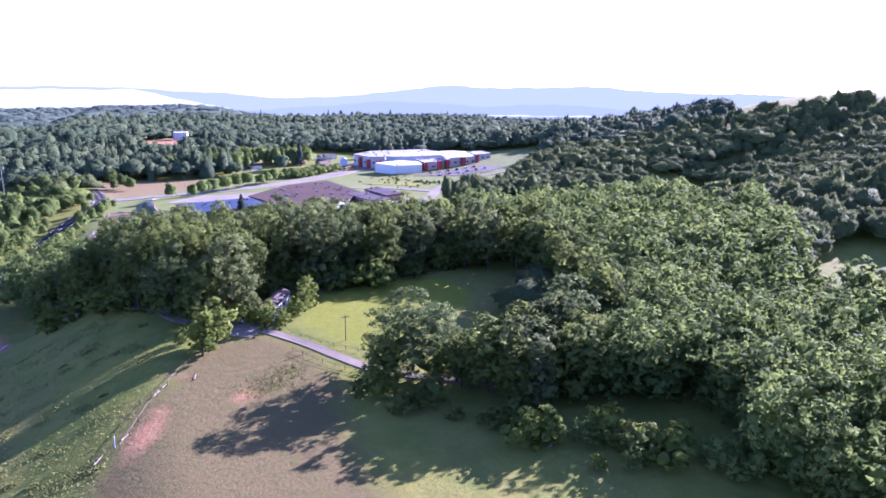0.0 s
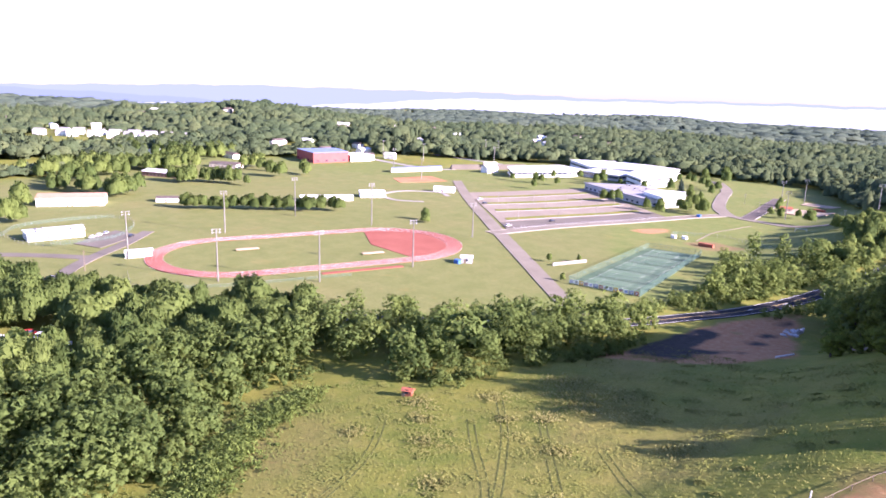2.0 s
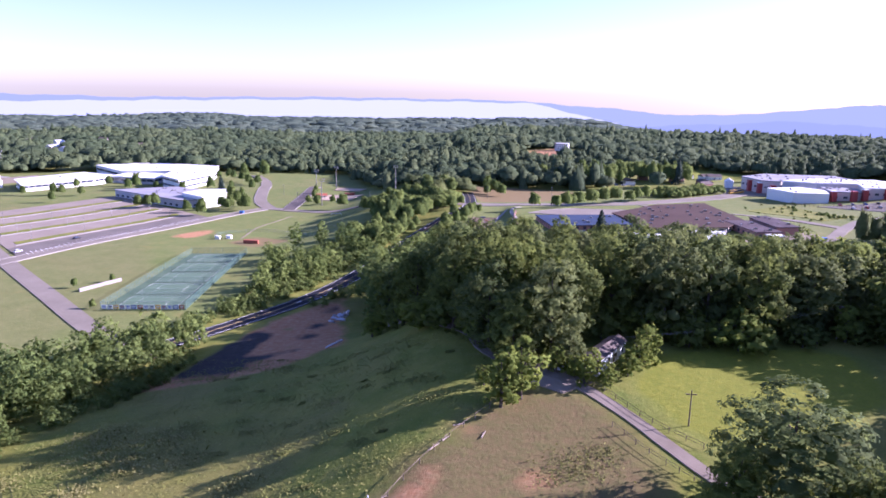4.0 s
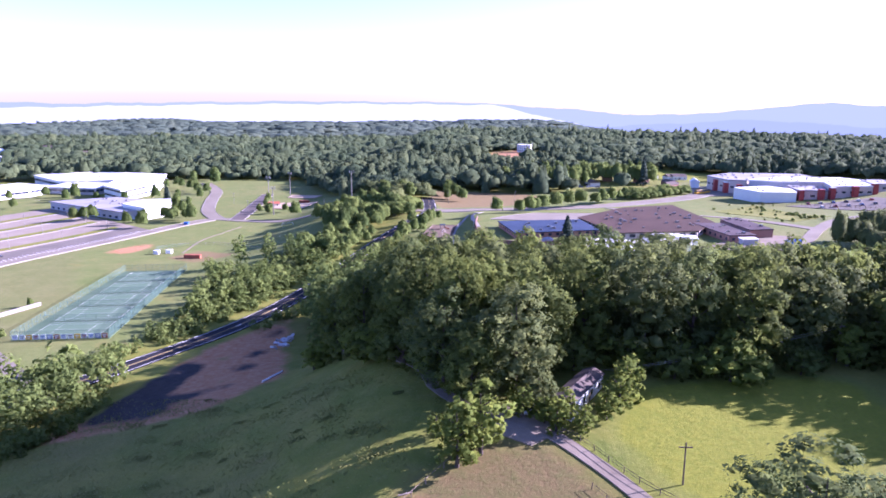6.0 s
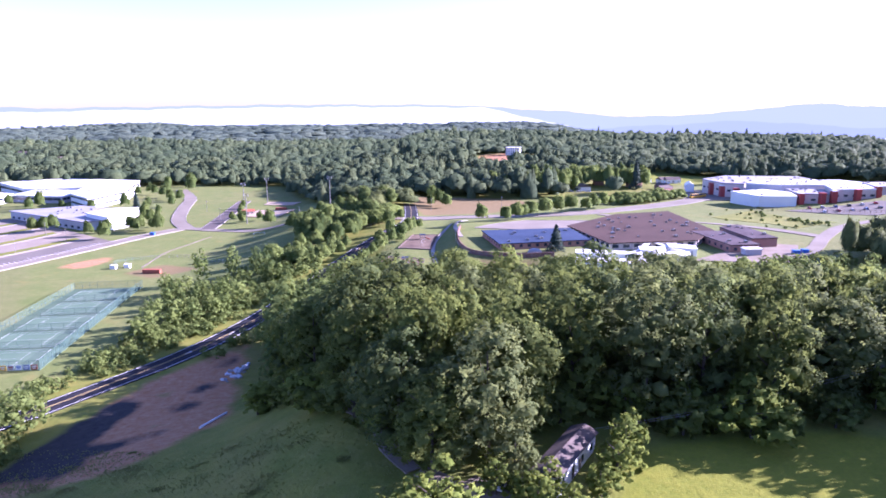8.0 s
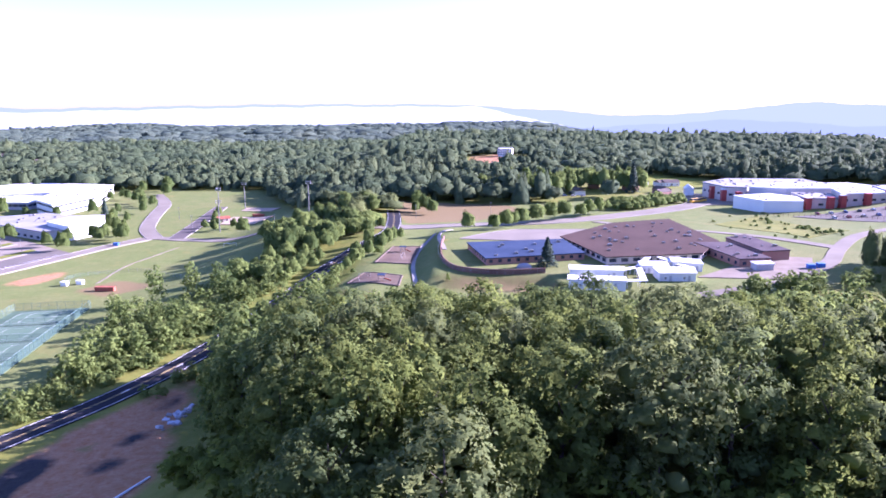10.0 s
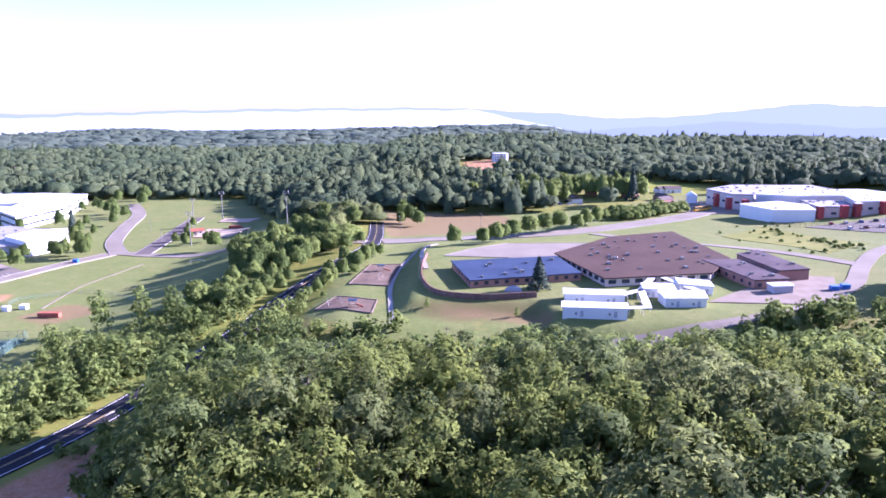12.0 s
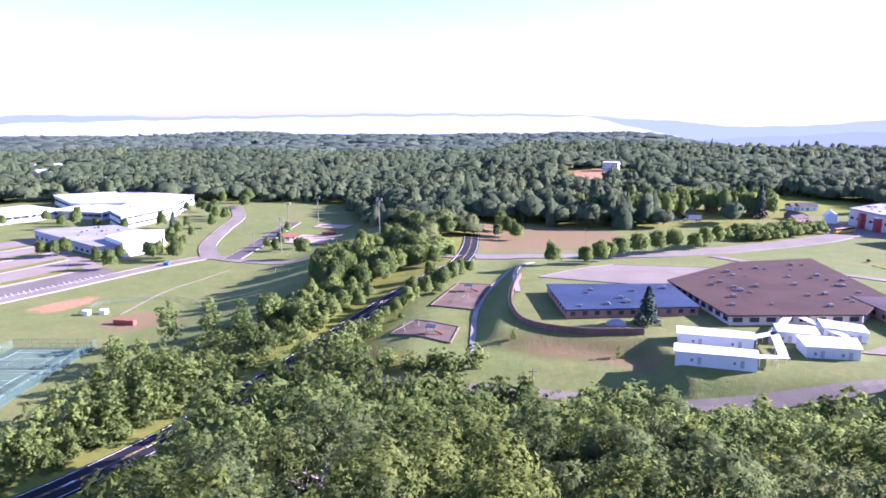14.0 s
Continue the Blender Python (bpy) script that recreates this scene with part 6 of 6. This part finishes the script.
def light_crown(k, x, y):
    """Plainer crowns for joined stands, plainer still far away."""
    d = math.hypot(x - 8, y - min(max(y, 0), 180))
    rank = 0 if d < (205 if x < 60 else 190) or (x > -130 and y < 420) else 1 if d < 330 or (x > -470 and y < 620) else 2
    if d < 135:
        rank = -1
    if (k[0], rank) not in LIGHT_CROWNS:
        h, r, z0, clumps, n_card, size, tufts = {"broadleaf": (18, 5.9, 0.8, 15, 660, 0.71, 150), "tall": (21, 4.5, 2.0, 12, 620, 0.7, 100), "young": (9, 3.2, 0.3, 10, 480, 0.46, 70), "shrub": (5, 2.8, 0.1, 7, 230, 0.48, 40)}[k[0]]
        if rank == -1:
            n_card, size, tufts = int(n_card * 2.0), size * 0.64, int(tufts * 1.6)
        if rank <= 0:
            made = [crown_arrays(200 + i, r, h - z0, z0, clumps, n_card, size, core_scale=0.42, tufts=tufts) for i in range(5)]
        else:
            made = [(v * [r, r, h], t, m) for v, t, m in (dome_crown(200 + i, (14, 12)[rank - 1], (7, 5)[rank - 1], (13, 9)[rank - 1] - i % 2, n_cards=(520, 200)[rank - 1], size=(0.085, 0.12)[rank - 1], tight=(17.0, 11.0)[rank - 1], soft=0.4) for i in range(6))]
        LIGHT_CROWNS[k[0], rank] = made
    return LIGHT_CROWNS[k[0], rank]


for name, trees in stand_of.items():
    vs, fs, ns, hues, off = [], [], [], [], 0
    for i, (k, x, y, h, q, turn, hue) in enumerate(trees):
        av, at, an = light_crown(k, x, y)[i % 5]
        s, c_, s_ = h / k[3], math.cos(turn), math.sin(turn)
        vs.append(np.stack([(av[:, 0] * c_ - av[:, 1] * s_) * s * q + x, (av[:, 0] * s_ + av[:, 1] * c_) * s * q + y, av[:, 2] * s + float(ground_z(x, y)) - 0.2], -1))
        ns.append(np.stack([an[:, 0] * c_ - an[:, 1] * s_, an[:, 0] * s_ + an[:, 1] * c_, an[:, 2]], -1))
        fs.append(at + off)
        hues.append(np.full(len(av), 0.65 + 0.35 * hue if inside(COURT_WOOD, x, y) else hue if k[0] in ("broadleaf", "tall") else 0.6 + 0.4 * hue))
        off += len(av)
    me = tri_mesh("tree_stand", np.concatenate(vs), np.concatenate(fs), LEAF_STAND, np.concatenate(ns))
    me.attributes.new("hue", "FLOAT", "POINT").data.foreach_set("value", np.concatenate(hues).astype(np.float32))
    tagged(new("tree_stand", me), "dense stand of mixed deciduous trees in summer leaf" if name == "stand" else "belt of trees and scrub between meadow and track", "woods", kind="stuff")

# ---- woods of the hill and the distance ----
OPEN = [[(-60, 520), (-52, 600), (-20, 600), (-15, 530)], [(186, 700), (240, 700), (262, 800), (212, 868), (140, 845)], CAMPUS, TERRACE, DRYFIELD, MAIN_WOOD, NEAR_WOOD, WEST_WOOD, COURT_WOOD,
        [(-345, -110), (-345, 110), (-250, 160), (-180, 230), (-130, 320), (-100, 470), (-50, 560), (-20, 540), (-30, 400), (262, 380), (262, 232), (200, 236), (105, 180), (78, 150), (160, 10), (160, -110)],
        [(175, 125), (200, 90), (290, 110), (300, 165), (225, 168)], [(282, 258), (325, 275), (352, 350), (322, 385), (300, 335)],
        [(60, 690), (200, 690), (250, 760), (240, 800), (130, 800), (60, 730)], [(12, 925), (92, 915), (94, 1085), (12, 1090)], [(-6, 850), (50, 845), (60, 960), (0, 960)],
        [(-1090, 300), (-900, 330), (-880, 400), (-1000, 440), (-1100, 400)], [(-800, 200), (-700, 180), (-680, 300), (-780, 320)]]


def woods(name, r0, r1, gap, arrays, hmin, hmax, label, seed, mat):
    """Many crowns in one mesh, between two distances."""
    g = np.random.default_rng(seed)
    xs, ys = np.meshgrid(np.arange(-r1, r1, gap), np.arange(-60, r1, gap * 0.87))
    x = (xs + g.uniform(-0.45, 0.45, xs.shape) * gap).ravel()
    y = (ys + g.uniform(-0.45, 0.45, ys.shape) * gap).ravel()
    d, a = np.hypot(x, y), np.degrees(np.arctan2(x, y))
    keep = (d >= r0) & (d < r1) & (a > -80) & (a < (66 if r0 < 600 else 46))
    for poly in OPEN:
        if r0 < 1100:
            keep &= ~inside(poly, x, y)
    for hx, hy in HOUSE_SPOTS + [(66, 1080)]:
        t = np.clip(((x - hx) * -hx + (y - hy) * -hy) / (hx * hx + hy * hy), 0, 0.05)
        keep &= np.hypot(x - hx * (1 - t), y - hy * (1 - t)) > 19
    if r0 >= 900:
        keep &= np.sin(x / 97 + np.sin(y / 130) * 2) * np.sin(y / 71 + x / 210) < 0.83
    x, y = x[keep], y[keep]
    n_tree = len(x)
    z = ground_z(x, y) - 0.3
    rough = 1.0 if r0 < 1500 else 0.6
    h = g.uniform(hmin, hmax, n_tree) * (1 + 0.3 * rough * np.sin(x / 60 + np.sin(y / 35)) * np.sin(y / 47)) * np.where(g.random(n_tree) < 0.12, 1 + 0.25 * rough, 1.0)
    w = gap * np.clip(np.exp(g.normal(-0.33, 0.4, n_tree)), 0.38, 1.6)
    turn = g.uniform(0, 6.28, n_tree)
    which = g.integers(0, len(arrays), n_tree)
    vs, fs, ns, off = [], [], [], 0
    for k, (av, at, an) in enumerate(arrays):
        m = which == k
        c, s = np.cos(turn[m])[:, None], np.sin(turn[m])[:, None]
        px = (av[None, :, 0] * c - av[None, :, 1] * s) * w[m][:, None] + x[m][:, None]
        py = (av[None, :, 0] * s + av[None, :, 1] * c) * w[m][:, None] + y[m][:, None]
        pz = av[None, :, 2] * h[m][:, None] + z[m][:, None]
        vs.append(np.stack([px, py, pz], -1).reshape(-1, 3))
        ns.append(np.stack([an[None, :, 0] * c - an[None, :, 1] * s, an[None, :, 0] * s + an[None, :, 1] * c, np.broadcast_to(an[None, :, 2], px.shape)], -1).reshape(-1, 3))
        k_tree = int(m.sum())
        fs.append((at[None] + (np.arange(k_tree) * len(av))[:, None, None]).reshape(-1, 3) + off)
        off += k_tree * len(av)
    hues = np.concatenate([np.repeat(g.random(int((which == k).sum())), len(av)) for k, (av, at, an) in enumerate(arrays)])
    me = tri_mesh(name, np.concatenate(vs), np.concatenate(fs), mat, np.concatenate(ns))
    me.attributes.new("hue", "FLOAT", "POINT").data.foreach_set("value", hues.astype(np.float32))
    me.polygons.foreach_set("use_smooth", [True] * len(me.polygons))
    ob = new(name, me)
    return tagged(ob, label, "woods", kind="stuff")


CLOSE = [dome_crown(70 + k, 17, 8, 16 + k % 3, n_cards=230, size=0.06, tight=20.0) for k in range(8)]
MIDDLE = [dome_crown(90 + k, 10, 5, 6 + k % 3, n_cards=26, size=0.13, tight=9.0, soft=0.6) for k in range(9)] + [dome_crown(99, 9, 5, 3, True)]
FAR = [dome_crown(300 + k, 8, 3, 4, soft=0.9) for k in range(7)] + [dome_crown(308, 7, 4, 3, True)]
LAST = [dome_crown(400 + k, 6, 3, 3, soft=1.2) for k in range(6)]
woods("wood_middle", 180, 640, 9.0, CLOSE, 9, 14, "dense green deciduous woods on the hill", 1, LEAF_HILL)
woods("wood_outer", 640, 1000, 10.5, MIDDLE, 10, 19, "dense green deciduous woods round the valley", 2, LEAF_FAR)
woods("wood_far", 1000, 1700, 13.2, FAR, 10, 18, "far green woods", 3, LEAF_FAR)
woods("wood_horizon", 1700, 4600, 40, LAST, 13, 22, "woods towards the horizon", 4, LEAF_HAZED)

# ---- rough grass and weeds of the pasture ----
g = np.random.default_rng(9)
MEADOW = [(-100, 240), (-46, 220), (-4, 205), (0, 170), (-20, 135), (-28, 100), (-30, 20), (-130, 10), (-150, 60), (-170, 100), (-120, 185)]
spots = np.stack([g.uniform(-170, 0, 520), g.uniform(10, 240, 520)], -1)
spread = g.gamma(1.6, 1.5, 520) + 0.4
pick = g.integers(0, 520, 60000)
x = np.concatenate([spots[pick, 0] + g.normal(0, 1, 60000) * spread[pick], g.uniform(-170, 0, 16000)])
y = np.concatenate([spots[pick, 1] + g.normal(0, 1, 60000) * spread[pick] * 0.7, g.uniform(10, 240, 16000)])
m = inside(MEADOW, x, y)
x, y = x[m], y[m]
k = len(x)
d = np.zeros((k, 3))
d[:, 2] = 1.0
d[:, 0] = 0.7
def weeds(name, x, y, z, d, size, mat, label, category, wave):
    v, t = cards(g, np.stack([x, y, z], -1), d, size, 0.5, single=True)
    me = tri_mesh(name, v, t, mat, np.repeat(unit(d + [0, 0, 0.8]), 3, 0))
    hue = np.clip(0.5 + 0.35 * np.sin(x / wave + np.sin(y / wave * 0.7)) * np.sin(y / wave) + g.normal(0, 0.25, len(x)), 0, 1)
    me.attributes.new("hue", "FLOAT", "POINT").data.foreach_set("value", np.repeat(hue, 3).astype(np.float32))
    tagged(new(name, me), label, category, kind="stuff")


weeds("meadow_weeds", x, y, ground_z(x, y) + 0.15, d, 0.23, WEED, "tufts of rough grass and weeds", "grass", 5.0)
# clumps of tall pale grass
spots = [(-88, 165, 4.0, 420), (-80, 158, 3.2, 320), (-74, 168, 3.5, 300), (-95, 172, 3.0, 240), (-66, 158, 2.5, 200), (-84, 146, 1.6, 140), (-72, 132, 1.5, 140), (-92, 140, 1.4, 120), (-104, 150, 1.8, 160), (-110, 128, 1.6, 150), (-100, 118, 1.5, 130), (-60, 112, 1.6, 130), (-118, 112, 1.5, 120), (-50, 146, 2.2, 170), (-84, 104, 1.7, 150), (-120, 136, 2.2, 200)]
x = np.concatenate([g.normal(sx, sr * 1.4, sn * 2) for sx, sy, sr, sn in spots])
y = np.concatenate([g.normal(sy, sr * 1.1, sn * 2) for sx, sy, sr, sn in spots])
d = g.normal(0, 0.35, (len(x), 3)) + [0.3, 0, 0.8]
weeds("tall_grass", x, y, ground_z(x, y) + g.uniform(0.1, 0.7, len(x)), d, 0.3, PALE_GRASS, "clumps of tall pale meadow grass", "grass", 4.0)
# weeds that have come up in the worn pasture
q = np.concatenate([g.normal(c, w, (k, 2)) for c, w, k in (((14, 143), (3.6, 3.0), 620), ((19, 148), (2.6, 2.2), 300), ((9, 139), (2.2, 2.0), 200))])
d = g.normal(0, 0.4, (len(q), 3)) + [0, 0, 0.7]
weeds("pasture_weeds", q[:, 0], q[:, 1], ground_z(q[:, 0], q[:, 1]) + g.uniform(0.05, 0.3, len(q)), d, 0.22, WEED, "patches of low green weeds in the worn pasture", "weeds", 4.0)
# a thicket of tall weeds in the meadow's hollow
c = curve_points([(-149, 122), (-144, 106), (-138, 93), (-128, 80), (-116, 66), (-104, 52)], 1.0)
stem = c[g.integers(0, len(c), 1500)] + g.normal(0, 3.6, (1500, 2))
tall = g.gamma(4, 0.33, 1500)
pick = g.integers(0, 1500, 24000)
q = stem[pick] + g.normal(0, 0.45, (24000, 2))
d = g.normal(0, 0.4, (24000, 3)) + [0, 0, 0.6]
weeds("weed_thicket", q[:, 0], q[:, 1], ground_z(q[:, 0], q[:, 1]) + 0.15 + tall[pick] * g.uniform(0.1, 1, 24000), d, 0.36, THICKET, "thicket of tall bright green weeds", "weeds", 6.0)

# ---- distance: ridges and morning fog as self-lit silhouettes, haze put into their colour ----
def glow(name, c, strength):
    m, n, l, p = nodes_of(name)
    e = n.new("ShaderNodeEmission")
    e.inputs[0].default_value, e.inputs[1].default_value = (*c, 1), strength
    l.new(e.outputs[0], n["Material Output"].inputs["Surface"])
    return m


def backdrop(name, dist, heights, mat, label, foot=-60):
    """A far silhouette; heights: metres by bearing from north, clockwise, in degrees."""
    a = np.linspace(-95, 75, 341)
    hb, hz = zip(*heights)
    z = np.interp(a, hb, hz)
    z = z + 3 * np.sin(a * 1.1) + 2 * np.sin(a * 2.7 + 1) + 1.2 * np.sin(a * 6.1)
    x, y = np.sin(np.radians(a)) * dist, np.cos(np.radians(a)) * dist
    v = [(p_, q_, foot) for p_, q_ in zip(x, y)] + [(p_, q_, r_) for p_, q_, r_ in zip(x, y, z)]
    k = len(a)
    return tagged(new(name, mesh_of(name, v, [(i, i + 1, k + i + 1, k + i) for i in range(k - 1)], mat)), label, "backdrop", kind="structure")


# painted haze: the farther ridge glows paler, the nearer one deeper
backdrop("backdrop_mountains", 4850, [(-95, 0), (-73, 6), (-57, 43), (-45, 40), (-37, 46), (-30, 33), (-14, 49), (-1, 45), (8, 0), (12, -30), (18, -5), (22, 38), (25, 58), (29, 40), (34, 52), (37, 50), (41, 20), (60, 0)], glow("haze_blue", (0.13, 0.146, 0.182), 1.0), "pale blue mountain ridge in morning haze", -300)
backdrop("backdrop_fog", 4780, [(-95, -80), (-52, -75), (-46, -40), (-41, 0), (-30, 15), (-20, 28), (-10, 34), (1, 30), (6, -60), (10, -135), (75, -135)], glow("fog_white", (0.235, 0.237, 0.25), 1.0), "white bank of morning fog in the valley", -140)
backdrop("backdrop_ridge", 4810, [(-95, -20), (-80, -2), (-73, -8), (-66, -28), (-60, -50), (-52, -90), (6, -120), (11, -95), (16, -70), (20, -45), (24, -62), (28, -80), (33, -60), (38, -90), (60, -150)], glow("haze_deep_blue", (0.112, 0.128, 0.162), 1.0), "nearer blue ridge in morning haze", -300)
